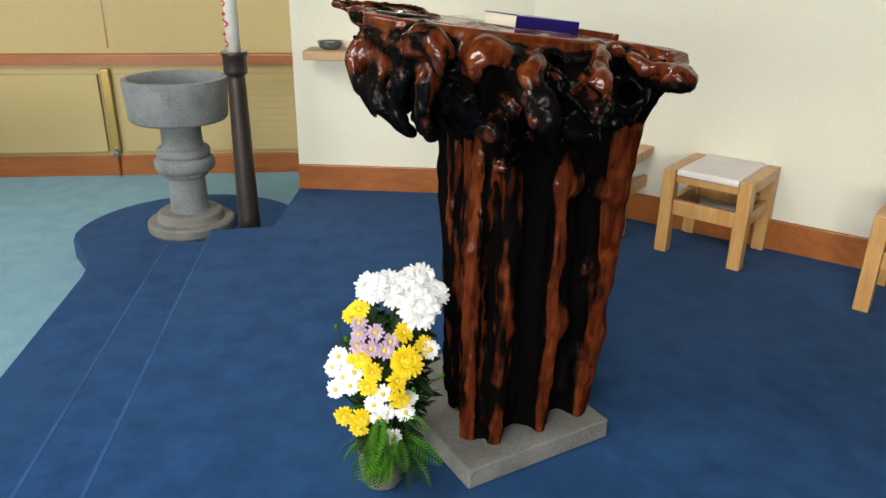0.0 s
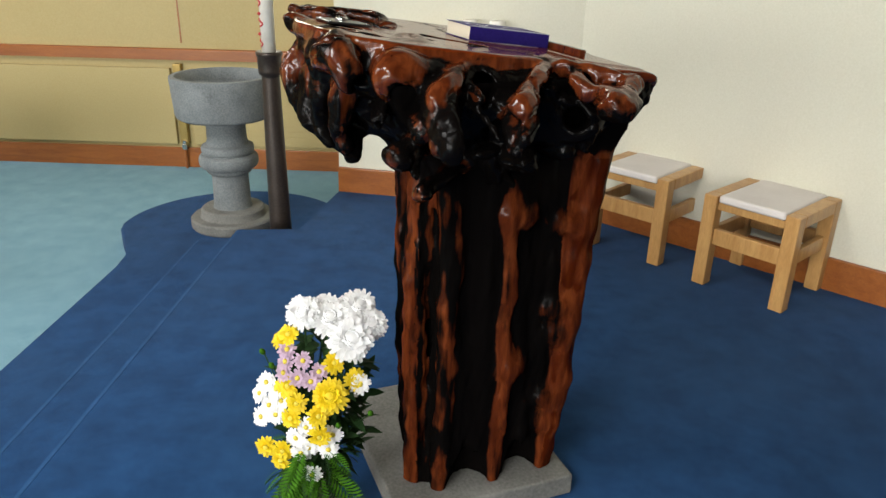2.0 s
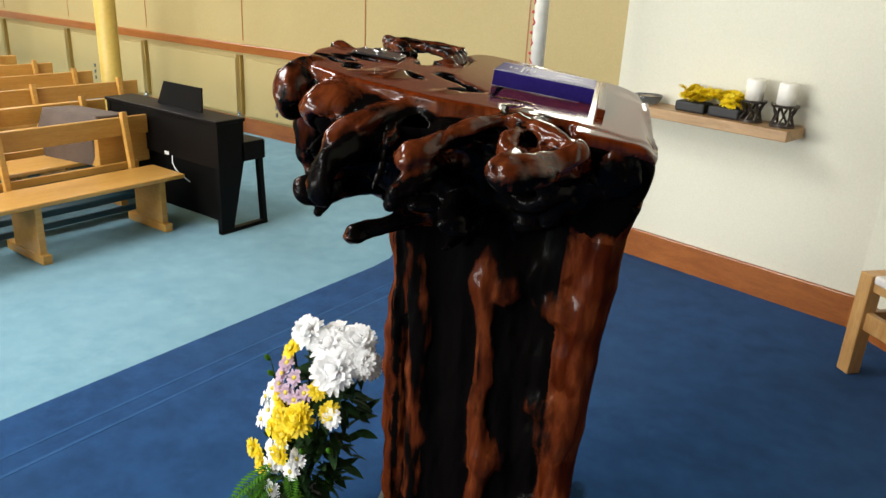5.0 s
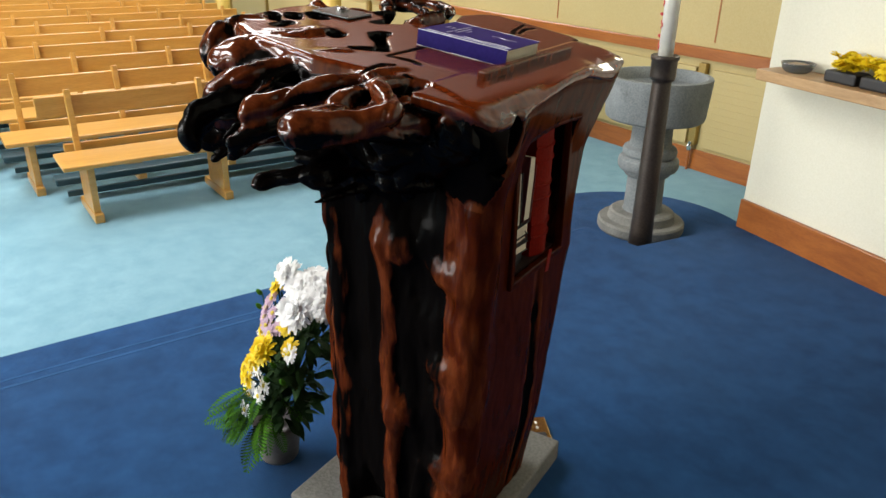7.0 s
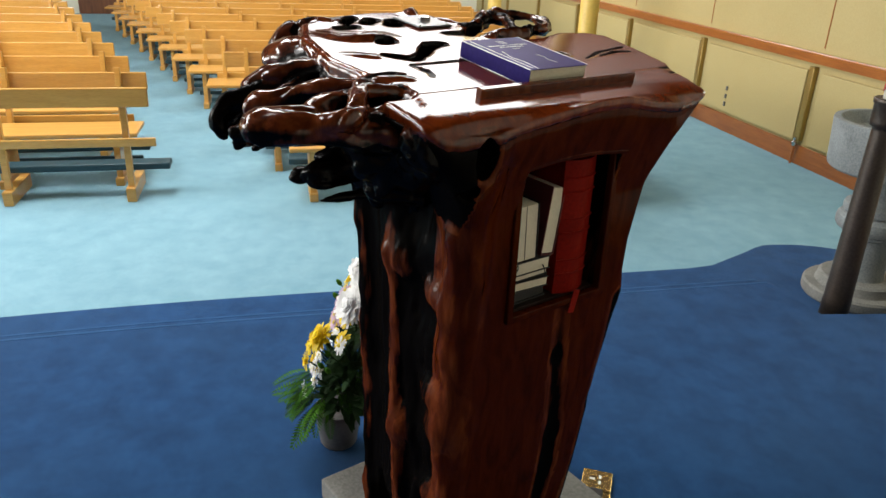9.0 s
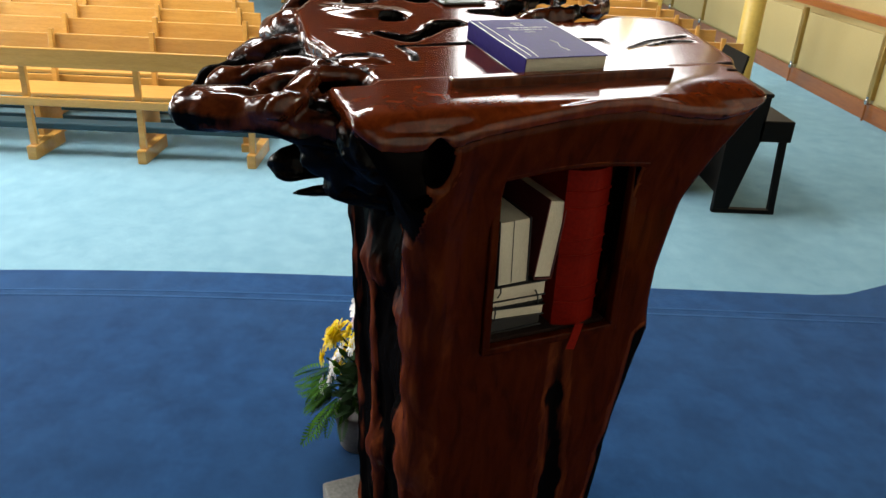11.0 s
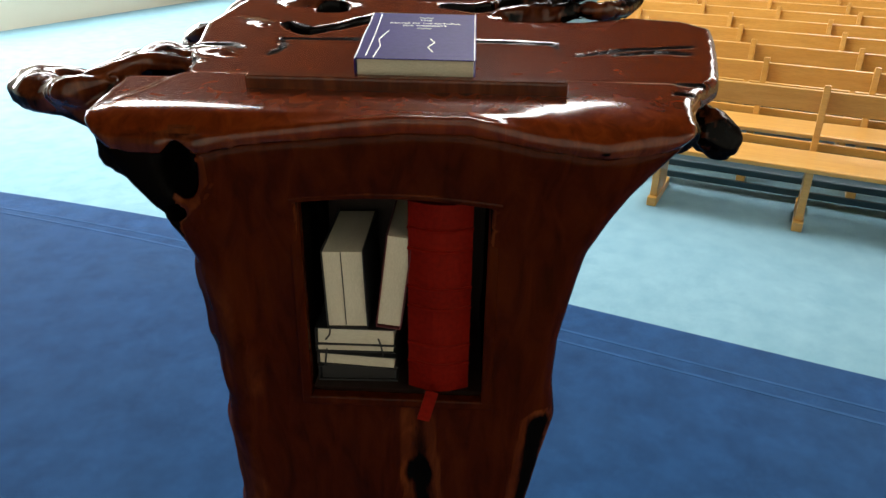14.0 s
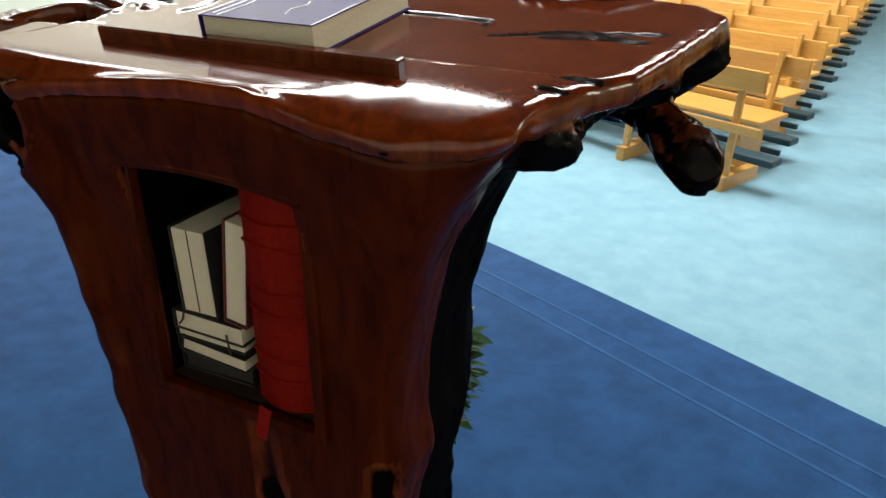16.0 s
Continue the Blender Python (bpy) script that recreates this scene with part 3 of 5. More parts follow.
def trunk_body(X, Y, Z):
    """The plain block of the trunk; the reader's face swells out to the wavy edge of the top."""
    zz = Z[0, 0]
    left = np.interp(zz, (0.06, 0.55, 0.85, 0.95, 1.02, 1.06, 1.10, 1.17), (-0.225, -0.245, -0.253, -0.260, -0.283, -0.304, -0.333, -0.372))
    right = np.interp(zz, (0.06, 0.52, 0.65, 0.73, 0.79, 0.86, 0.93, 1.0, 1.05, 1.09, 1.136, 1.17), (0.165, 0.182, 0.203, 0.219, 0.211, 0.213, 0.226, 0.240, 0.262, 0.284, 0.318, 0.345))
    right = right - 0.42 * np.clip(Y + 0.09, 0, 0.3) * np.interp(zz, (1.0, 1.12), (1.0, 0.3))
    reader = np.interp(zz, (0.06, 0.3, 0.6, 0.95, 1.08, 1.15, 1.19), (-0.225, -0.262, -0.28, -0.286, -0.290, -0.30, -0.31))
    nave_side = np.interp(zz, (0.06, 0.5, 0.9, 1.0, 1.1, 1.17), (0.13, 0.12, 0.12, 0.17, 0.25, 0.30))
    cx, hx = (left + right) / 2, (right - left) / 2
    edge = np.interp(X[:, :, 0], (-0.33, -0.25, -0.19, -0.12, -0.05, 0.0, 0.08, 0.16, 0.24, 0.30), (-0.335, -0.342, -0.340, -0.337, -0.334, -0.333, -0.333, -0.336, -0.338, -0.325))
    swell = np.clip((zz - 0.98) / 0.20, 0, 1) ** 1.2
    low = reader + (edge[:, :, None] - reader) * swell
    # the corner on the reader's left stands proud and flares towards the top
    low = low - np.interp(zz, (0.3, 0.6, 0.8, 0.95, 1.05, 1.12, 1.17), (0.0, 0.004, 0.012, 0.024, 0.026, 0.016, 0.004)) * np.clip((-0.185 - X) / 0.05, 0, 1)
    cy, hy = (low + nave_side) / 2, (nave_side - low) / 2
    qx, qy = np.abs(X - cx) - hx + 0.03, np.abs(Y - cy) - hy + 0.03
    return np.sqrt(np.maximum(qx, 0) ** 2 + np.maximum(qy, 0) ** 2) + np.minimum(np.maximum(qx, qy), 0) - 0.03


f.d = trunk_body(X, Y, Z).astype(np.float32)
f.d = np.maximum(np.maximum(f.d, (0.065 - Z) * np.ones_like(f.d)), Z - (top_height(X, Y) - 0.022)).astype(np.float32)
f.heart = np.where((Y < -0.2) & ((X > -0.275) | (Z < 0.97)), -0.34, 1.0).astype(np.float32)
rough_side = np.clip((Y + 0.25) / 0.05, 0.05, 1)
f.wobble(0.0028, 26, 0.12, 3, rough_side)
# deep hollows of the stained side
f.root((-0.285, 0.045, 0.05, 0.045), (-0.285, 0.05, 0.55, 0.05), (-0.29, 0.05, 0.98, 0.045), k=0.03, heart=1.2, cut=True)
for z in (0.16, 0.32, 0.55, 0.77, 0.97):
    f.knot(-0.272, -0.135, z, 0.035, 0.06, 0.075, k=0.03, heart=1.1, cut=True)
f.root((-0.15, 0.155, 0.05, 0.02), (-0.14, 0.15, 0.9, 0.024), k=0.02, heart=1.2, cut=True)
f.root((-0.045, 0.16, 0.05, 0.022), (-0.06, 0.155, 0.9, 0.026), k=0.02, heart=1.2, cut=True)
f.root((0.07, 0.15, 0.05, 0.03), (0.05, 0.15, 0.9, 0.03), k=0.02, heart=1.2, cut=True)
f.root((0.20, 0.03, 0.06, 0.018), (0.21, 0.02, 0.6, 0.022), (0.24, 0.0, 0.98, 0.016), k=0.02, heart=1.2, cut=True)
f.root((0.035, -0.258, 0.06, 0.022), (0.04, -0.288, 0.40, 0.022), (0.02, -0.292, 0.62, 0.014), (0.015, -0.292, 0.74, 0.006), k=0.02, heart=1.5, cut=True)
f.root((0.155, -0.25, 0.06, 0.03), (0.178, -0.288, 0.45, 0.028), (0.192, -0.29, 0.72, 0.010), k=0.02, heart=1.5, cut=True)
# red ridges
bends = random.Random(21)


def ridge(*knots, k=0.015, heart=0.2, streak=0.17):
    fine = [knots[0]]
    for a, b in zip(knots, knots[1:]):
        n = max(2, int(abs(b[2] - a[2]) / 0.07))
        for i in range(1, n + 1):
            q = i / n
            p = [a[j] + (b[j] - a[j]) * q for j in range(4)]
            fine.append((p[0] + bends.uniform(-0.003, 0.003), p[1] + bends.uniform(-0.006, 0.006), p[2], p[3] * bends.uniform(0.93, 1.03)))
    f.root(*fine, k=k, heart=heart + 0.17, lobes=0.10, streak=streak, seed=bends.uniform(0, 6))
    f.root(*[(x * 1.03, y + 0.014, z, r * 0.35) for x, y, z, r in fine], k=0.006, heart=heart + 0.2)


ridge((-0.208, 0.100, 0.05, 0.026), (-0.214, 0.100, 0.35, 0.024), (-0.228, 0.095, 0.7, 0.025), (-0.222, 0.110, 0.96, 0.027), k=0.010, heart=0.05)
ridge((-0.150, 0.152, 0.055, 0.034), (-0.152, 0.156, 0.25, 0.031), (-0.156, 0.158, 0.5, 0.030), (-0.160, 0.150, 0.75, 0.032), (-0.165, 0.140, 0.98, 0.030), k=0.018, heart=-0.02, streak=0.12)
f.root((-0.128, 0.178, 0.05, 0.008), (-0.138, 0.186, 0.35, 0.007), (-0.140, 0.184, 0.6, 0.005), k=0.01, heart=0.9, cut=True)
f.root((-0.192, 0.150, 0.05, 0.010), (-0.196, 0.152, 0.5, 0.011), (-0.20, 0.150, 0.95, 0.010), cut=True, k=0.008, heart=1.2)
ridge((-0.105, 0.140, 0.09, 0.020), (-0.10, 0.138, 0.5, 0.024), (-0.10, 0.13, 0.98, 0.028), k=0.010, heart=0.15)
ridge((-0.030, 0.135, 0.09, 0.028), (-0.02, 0.13, 0.5, 0.030), (-0.02, 0.13, 0.98, 0.034), k=0.012, heart=0.3)
f.root((0.235, 0.165, 0.05, 0.075), (0.245, 0.165, 0.5, 0.075), (0.27, 0.175, 0.9, 0.065), k=0.03, heart=1.1, cut=True)
ridge((0.082, 0.078, 0.07, 0.026), (0.092, 0.076, 0.5, 0.027), (0.112, 0.08, 0.98, 0.034), k=0.02, heart=0.45)
ridge((-0.228, -0.045, 0.05, 0.018), (-0.233, -0.05, 0.25, 0.016), (-0.243, -0.066, 0.42, 0.019), (-0.241, -0.048, 0.55, 0.014), (-0.248, -0.055, 0.69, 0.017),
       (-0.247, -0.04, 0.85, 0.019), (-0.25, -0.06, 0.93, 0.012), k=0.007, heart=-0.1)
f.knot(-0.243, -0.07, 0.425, 0.028, 0.03, 0.036, heart=0.15)
f.knot(-0.245, -0.07, 0.845, 0.026, 0.042, 0.032, heart=0.15)
ridge((-0.205, -0.20, 0.06, 0.032), (-0.222, -0.228, 0.35, 0.034), (-0.232, -0.245, 0.7, 0.036), (-0.245, -0.27, 0.96, 0.034), k=0.016, heart=-0.48, streak=0.06)
f.knot(-0.240, -0.205, 0.81, 0.024, 0.036, 0.026, heart=0.15)
f.knot(-0.240, -0.20, 0.575, 0.026, 0.045, 0.03, heart=0.3)
f.knot(-0.24, -0.21, 0.50, 0.026, 0.035, 0.03, heart=0.2)
f.knot(-0.232, -0.19, 0.30, 0.024, 0.04, 0.026, heart=0.35)
f.knot(-0.205, -0.17, 0.22, 0.03, 0.035, 0.024, heart=0.4)
f.root((-0.24, -0.125, 0.10, 0.008), (-0.238, -0.12, 0.2, 0.012), (-0.235, -0.13, 0.29, 0.006), heart=0.6)
# feet parted over the stone
for x, y, r in ((-0.135, 0.13, 0.035), (-0.045, 0.14, 0.03), (0.06, 0.13, 0.04), (-0.23, 0.03, 0.05), (-0.225, -0.13, 0.045)):
    f.knot(x, y, 0.055, r, r, 0.07 + r, k=0.02, heart=1.1, cut=True)
# knot hole at the reader's corner and the book niche
f.knot(-0.258, -0.325, 1.118, 0.021, 0.045, 0.036, k=0.010, heart=1.3, cut=True)
f.knot(-0.275, -0.31, 1.062, 0.018, 0.022, 0.014, k=0.010, heart=1.2, cut=True)
s, (a, b, c) = f.window((-0.16, -0.46, 0.74), (0.14, -0.06, 1.10))
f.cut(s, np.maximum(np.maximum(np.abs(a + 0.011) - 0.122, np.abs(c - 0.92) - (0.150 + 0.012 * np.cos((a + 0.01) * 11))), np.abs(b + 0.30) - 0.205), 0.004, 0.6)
f.wobble(0.0020, 95, 0.10, 8, rough_side)
f.wobble(0.0014, 190, 0.14, 12, rough_side)
part("trunk", f.mesh("trunk"), BURR_SHADED, lectern, "fluted trunk with red ridges and black hollows")

# root crown with the flat reading top
g = Field((-0.64, -0.42, 0.90), (0.54, 0.50, 1.32), 0.0055)
outline = [(-0.25, -0.325), (-0.19, -0.322), (-0.12, -0.319), (-0.05, -0.316), (0.0, -0.315), (0.08, -0.315), (0.16, -0.318), (0.24, -0.322), (0.30, -0.318), (0.335, -0.29),
           (0.360, -0.235), (0.375, -0.20), (0.410, -0.155), (0.432, -0.066), (0.452, 0.03), (0.460, 0.085), (0.42, 0.125), (0.34, 0.14), (0.25, 0.105), (0.14, 0.10), (0.11, 0.18), (0.13, 0.30), (0.08, 0.40)]
outline += [(-0.05, 0.40), (-0.17, 0.375), (-0.27, 0.32), (-0.32, 0.22), (-0.345, 0.05), (-0.32, -0.09), (-0.30, -0.17), (-0.325, -0.24), (-0.355, -0.29), (-0.32, -0.335)]
X, Y, Z = np.meshgrid(*g.axes, indexing="ij", sparse=True)


def polygon_distance(px, py, poly):
    best = np.full(np.broadcast(px, py).shape, 1e9)
    sign = np.ones_like(best)
    for (ax, ay), (bx, by) in zip(poly, poly[1:] + poly[:1]):
        ex, ey = bx - ax, by - ay
        wx, wy = px - ax, py - ay
        t = np.clip((wx * ex + wy * ey) / (ex * ex + ey * ey), 0, 1)
        best = np.minimum(best, (wx - ex * t) ** 2 + (wy - ey * t) ** 2)
        up = (ay <= py) & (by > py) & (ex * wy > ey * wx)
        down = (ay > py) & (by <= py) & (ex * wy < ey * wx)
        sign = np.where(up | down, -sign, sign)
    return np.sqrt(best) * sign


plan = polygon_distance(X[:, :, 0], Y[:, :, 0], outline)[:, :, None] + 0.012
mid = top_height(X, Y) - 0.016
dz = np.abs(Z - mid) - 0.006
slab = np.sqrt(np.maximum(plan, 0) ** 2 + np.maximum(dz, 0) ** 2) + np.minimum(np.maximum(plan, dz), 0) - 0.010
# lumps below and at the sides
g.knot(-0.20, 0.10, 1.10, 0.17, 0.16, 0.085, heart=1.0)
g.knot(-0.02, 0.20, 1.10, 0.20, 0.15, 0.09, heart=1.0)
g.knot(0.12, 0.03, 1.11, 0.17, 0.15, 0.08, heart=0.7)
g.knot(-0.27, -0.10, 1.10, 0.10, 0.13, 0.08, heart=1.0)
g.knot(-0.03, -0.06, 1.13, 0.22, 0.18, 0.06, heart=0.6)
g.knot(0.24, -0.12, 1.15, 0.13, 0.18, 0.04, heart=0.4)
g.knot(-0.26, -0.22, 1.13, 0.075, 0.08, 0.045, heart=0.7)
gnarl = random.Random(4)


def R(*knots, k=0.020, heart=0.3, strands=2, flat=1.0, lobes=0.15, plump=0.66):
    """A root as a smooth curve through its knots, tapering to a rounded tip, with thin strands lying along it."""
    pts = [np.array(q, float) for q in knots]
    ext = [2 * pts[0] - pts[1]] + pts + [2 * pts[-1] - pts[-2]]
    fine = []
    for i in range(1, len(ext) - 2):
        p0, p1, p2, p3 = ext[i - 1:i + 3]
        for q in (0, 0.25, 0.5, 0.75):
            fine.append(0.5 * (2 * p1 + (p2 - p0) * q + (2 * p0 - 5 * p1 + 4 * p2 - p3) * q * q + (3 * p1 - p0 - 3 * p2 + p3) * q ** 3))
    fine.append(pts[-1])
    phase = gnarl.uniform(0, 6)
    fine = [(x + 0.12 * r * math.sin(phase + 1.3 * i), y + 0.15 * r * math.sin(phase * 2 + 1.1 * i), z, max(0.006, r * plump)) for i, (x, y, z, r) in enumerate(fine)]
    g.root(*fine, k=k, heart=heart + 0.04, flat=flat, lobes=lobes, streak=1.3 * lobes, seed=phase)
    for side in range(strands):
        a = gnarl.uniform(0, 6.3)
        first, last = (0, len(fine)) if gnarl.random() < 0.5 else (2, max(5, len(fine) - 2))
        line = [(x + 0.75 * r * math.cos(a + 0.12 * i) * 0.5, y + 0.75 * r * math.cos(a + 0.12 * i) * 0.6, z + 0.75 * r * math.sin(a + 0.12 * i), r * 0.34) for i, (x, y, z, r) in enumerate(fine)][first:last]
        if len(line) > 1:
            g.root(*line, k=0.004, heart=heart + gnarl.uniform(-0.1, 0.6))


# the rim from which the fingers grow
g.twist = 0.0045
g.root((-0.29, -0.15, 1.155, 0.036), (-0.33, -0.05, 1.145, 0.044), (-0.33, 0.08, 1.15, 0.05), (-0.31, 0.20, 1.17, 0.05), (-0.25, 0.29, 1.19, 0.046),
       (-0.15, 0.34, 1.20, 0.045), (0.03, 0.35, 1.215, 0.036), k=0.03, heart=0.7)
# fingers on the reader's left, all sweeping outwards and towards the nave
R((-0.12, 0.35, 1.228, 0.048), (-0.22, 0.37, 1.226, 0.044), (-0.275, 0.355, 1.222, 0.034), (-0.296, 0.355, 1.198, 0.024), (-0.300, 0.352, 1.172, 0.016), k=0.022, heart=0.25)
R((-0.24, 0.36, 1.235, 0.02), (-0.295, 0.340, 1.225, 0.022), (-0.315, 0.342, 1.20, 0.018), k=0.012, heart=0.25)
R((-0.14, 0.18, 1.200, 0.060), (-0.25, 0.225, 1.198, 0.058), (-0.320, 0.252, 1.194, 0.046), (-0.352, 0.266, 1.190, 0.030), k=0.03, heart=-0.12, flat=1.1, strands=0, lobes=0.06, plump=0.86)
R((-0.20, 0.10, 1.19, 0.06), (-0.30, 0.13, 1.172, 0.058), (-0.385, 0.182, 1.150, 0.046), (-0.430, 0.208, 1.138, 0.032), k=0.025, heart=0.75, flat=1.1, strands=1, lobes=0.08)
R((-0.25, 0.05, 1.212, 0.020), (-0.335, 0.12, 1.200, 0.022), (-0.400, 0.182, 1.182, 0.022), (-0.432, 0.210, 1.160, 0.020), k=0.012, heart=-0.05, strands=0, lobes=0.08, plump=0.8)
R((-0.40, 0.19, 1.15, 0.034), (-0.485, 0.212, 1.12, 0.028), (-0.505, 0.212, 1.085, 0.022), (-0.50, 0.205, 1.066, 0.015), k=0.014, heart=0.35)
R((-0.44, 0.215, 1.13, 0.022), (-0.470, 0.224, 1.10, 0.022), (-0.482, 0.222, 1.080, 0.018), k=0.01, heart=-0.15, lobes=0.06, strands=0)
R((-0.27, -0.09, 1.200, 0.026), (-0.350, -0.050, 1.192, 0.024), (-0.43, 0.02, 1.172, 0.022), (-0.483, 0.067, 1.154, 0.022), (-0.500, 0.080, 1.144, 0.016), k=0.012, heart=-0.02, strands=0, lobes=0.08, plump=0.75)
R((-0.36, 0.03, 1.13, 0.035), (-0.45, 0.06, 1.108, 0.030), (-0.512, 0.090, 1.082, 0.024), k=0.014, heart=-0.1, lobes=0.08, strands=1)
R((-0.34, -0.01, 1.13, 0.034), (-0.45, 0.035, 1.125, 0.026), (-0.527, 0.08, 1.105, 0.020), k=0.012, heart=0.0)
R((-0.29, -0.215, 1.12, 0.05), (-0.38, -0.19, 1.145, 0.042), (-0.47, -0.15, 1.153, 0.042), (-0.535, -0.115, 1.154, 0.041), (-0.560, -0.102, 1.150, 0.030), k=0.018, heart=0.15, flat=1.15)
R((-0.47, -0.12, 1.175, 0.022), (-0.535, -0.095, 1.170, 0.022), (-0.568, -0.092, 1.157, 0.018), k=0.01, heart=0.05, strands=0, lobes=0.05)
R((-0.34, -0.09, 1.198, 0.018), (-0.395, -0.145, 1.194, 0.020), (-0.430, -0.200, 1.180, 0.022), (-0.470, -0.175, 1.165, 0.024), (-0.530, -0.110, 1.160, 0.024), k=0.012, heart=-0.02, strands=0, lobes=0.08, plump=0.75)
R((-0.30, -0.13, 1.190, 0.026), (-0.38, -0.115, 1.186, 0.024), (-0.433, -0.09, 1.180, 0.024), (-0.452, -0.105, 1.166, 0.022), (-0.41, -0.145, 1.165, 0.024), (-0.35, -0.17, 1.165, 0.024), k=0.010, heart=0.2, strands=1)
R((-0.20, 0.12, 1.05, 0.055), (-0.32, 0.22, 1.052, 0.040), (-0.385, 0.272, 1.05, 0.036), (-0.408, 0.284, 1.048, 0.028), k=0.014, heart=-0.1, lobes=0.06, strands=1)
R((-0.25, 0.14, 1.10, 0.045), (-0.355, 0.215, 1.102, 0.032), (-0.40, 0.238, 1.096, 0.026), k=0.014, heart=-0.1)
R((-0.22, 0.06, 0.99, 0.045), (-0.29, 0.14, 0.968, 0.026), (-0.335, 0.197, 0.952, 0.026), (-0.345, 0.207, 0.948, 0.020), k=0.012, heart=-0.2)
R((-0.25, -0.02, 1.06, 0.06), (-0.35, 0.0, 1.03, 0.042), (-0.405, 0.012, 1.015, 0.032), heart=0.9)
R((-0.24, -0.03, 0.975, 0.018), (-0.33, 0.0, 0.968, 0.012), (-0.387, 0.022, 0.963, 0.011), k=0.008, heart=0.7, strands=0)
R((-0.28, -0.10, 1.05, 0.07), (-0.34, -0.12, 1.085, 0.06), (-0.37, -0.14, 1.11, 0.05), heart=1.1)
g.knot(-0.285, -0.16, 1.09, 0.075, 0.10, 0.075, k=0.02, heart=1.1)
for i in range(6):
    y0 = gnarl.uniform(-0.22, 0.12)
    z0 = gnarl.uniform(1.0, 1.13)
    R((-0.27, y0, z0, 0.03), (-0.33, y0 + gnarl.uniform(0.0, 0.05), z0 + gnarl.uniform(-0.02, 0.03), 0.026), (-0.37 + gnarl.uniform(-0.03, 0.03), y0 + gnarl.uniform(0.02, 0.08), z0 + gnarl.uniform(-0.03, 0.03), 0.018), k=0.008, heart=gnarl.uniform(0.6, 1.1), strands=1)
R((-0.28, -0.23, 1.09, 0.07), (-0.325, -0.265, 1.125, 0.06), (-0.345, -0.275, 1.15, 0.045), k=0.015, heart=0.55)
g.root((-0.36, -0.20, 1.14, 0.018), (-0.33, -0.17, 1.10, 0.022), cut=True, k=0.01, heart=1.2)
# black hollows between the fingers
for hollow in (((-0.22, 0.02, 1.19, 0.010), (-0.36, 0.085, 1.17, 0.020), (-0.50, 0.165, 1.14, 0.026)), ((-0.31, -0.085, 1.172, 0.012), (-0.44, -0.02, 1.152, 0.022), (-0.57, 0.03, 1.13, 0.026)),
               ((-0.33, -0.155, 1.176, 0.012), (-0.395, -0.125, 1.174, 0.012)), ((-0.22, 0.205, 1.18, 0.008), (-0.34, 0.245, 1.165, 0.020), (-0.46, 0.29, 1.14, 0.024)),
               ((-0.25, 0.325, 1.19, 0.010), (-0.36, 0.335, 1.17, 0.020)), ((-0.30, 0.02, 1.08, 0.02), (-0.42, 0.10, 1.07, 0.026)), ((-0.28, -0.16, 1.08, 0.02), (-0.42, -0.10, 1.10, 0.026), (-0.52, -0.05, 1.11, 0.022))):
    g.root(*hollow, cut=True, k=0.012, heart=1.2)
# the side towards the nave: crooked fingers hanging below the rim
R((-0.03, 0.34, 1.18, 0.05), (-0.02, 0.375, 1.10, 0.034), (-0.055, 0.355, 1.04, 0.024), (-0.030, 0.30, 0.985, 0.018), (-0.02, 0.275, 0.965, 0.012), heart=0.15)
R((0.05, 0.33, 1.20, 0.05), (0.065, 0.385, 1.16, 0.034), (0.045, 0.39, 1.10, 0.024), (0.06, 0.375, 1.07, 0.014), heart=0.1)
R((0.04, 0.36, 1.25, 0.025), (0.07, 0.40, 1.265, 0.018), heart=0.0)
R((-0.14, 0.33, 1.18, 0.05), (-0.145, 0.37, 1.125, 0.028), (-0.115, 0.37, 1.06, 0.020), (-0.135, 0.355, 1.02, 0.012), heart=0.15)
R((-0.22, 0.33, 1.16, 0.045), (-0.235, 0.35, 1.11, 0.026), (-0.215, 0.345, 1.05, 0.016), (-0.228, 0.335, 1.02, 0.010), heart=0.1)
R((-0.09, 0.34, 1.15, 0.03), (-0.085, 0.372, 1.10, 0.018), (-0.10, 0.365, 1.045, 0.012), k=0.012, heart=0.05)
R((-0.18, 0.31, 1.13, 0.03), (-0.19, 0.345, 1.07, 0.018), (-0.175, 0.335, 1.01, 0.011), k=0.012, heart=0.3)
R((0.0, 0.36, 1.14, 0.026), (0.018, 0.385, 1.07, 0.016), (0.0, 0.365, 1.02, 0.011), k=0.012, heart=0.1)
R((-0.12, 0.28, 1.08, 0.04), (-0.18, 0.32, 1.03, 0.022), (-0.21, 0.325, 1.00, 0.014), heart=0.5)
R((0.08, 0.28, 1.15, 0.05), (0.14, 0.33, 1.10, 0.026), (0.13, 0.325, 1.04, 0.016), heart=0.5)
# open loops beside the microphone plate
R((0.12, 0.13, 1.232, 0.024), (0.17, 0.135, 1.24, 0.021), (0.243, 0.130, 1.243, 0.019), (0.313, 0.15, 1.246, 0.019), (0.35, 0.20, 1.25, 0.018), (0.36, 0.25, 1.255, 0.019), k=0.01, heart=0.2)
R((0.14, 0.215, 1.24, 0.024), (0.19, 0.26, 1.25, 0.019), (0.236, 0.30, 1.262, 0.021), (0.30, 0.345, 1.264, 0.018), (0.325, 0.30, 1.262, 0.016), (0.355, 0.255, 1.256, 0.016), k=0.01, heart=0.25)
R((0.20, 0.135, 1.243, 0.016), (0.23, 0.20, 1.255, 0.016), (0.26, 0.25, 1.262, 0.018), (0.245, 0.30, 1.26, 0.014), k=0.01, heart=0.3)
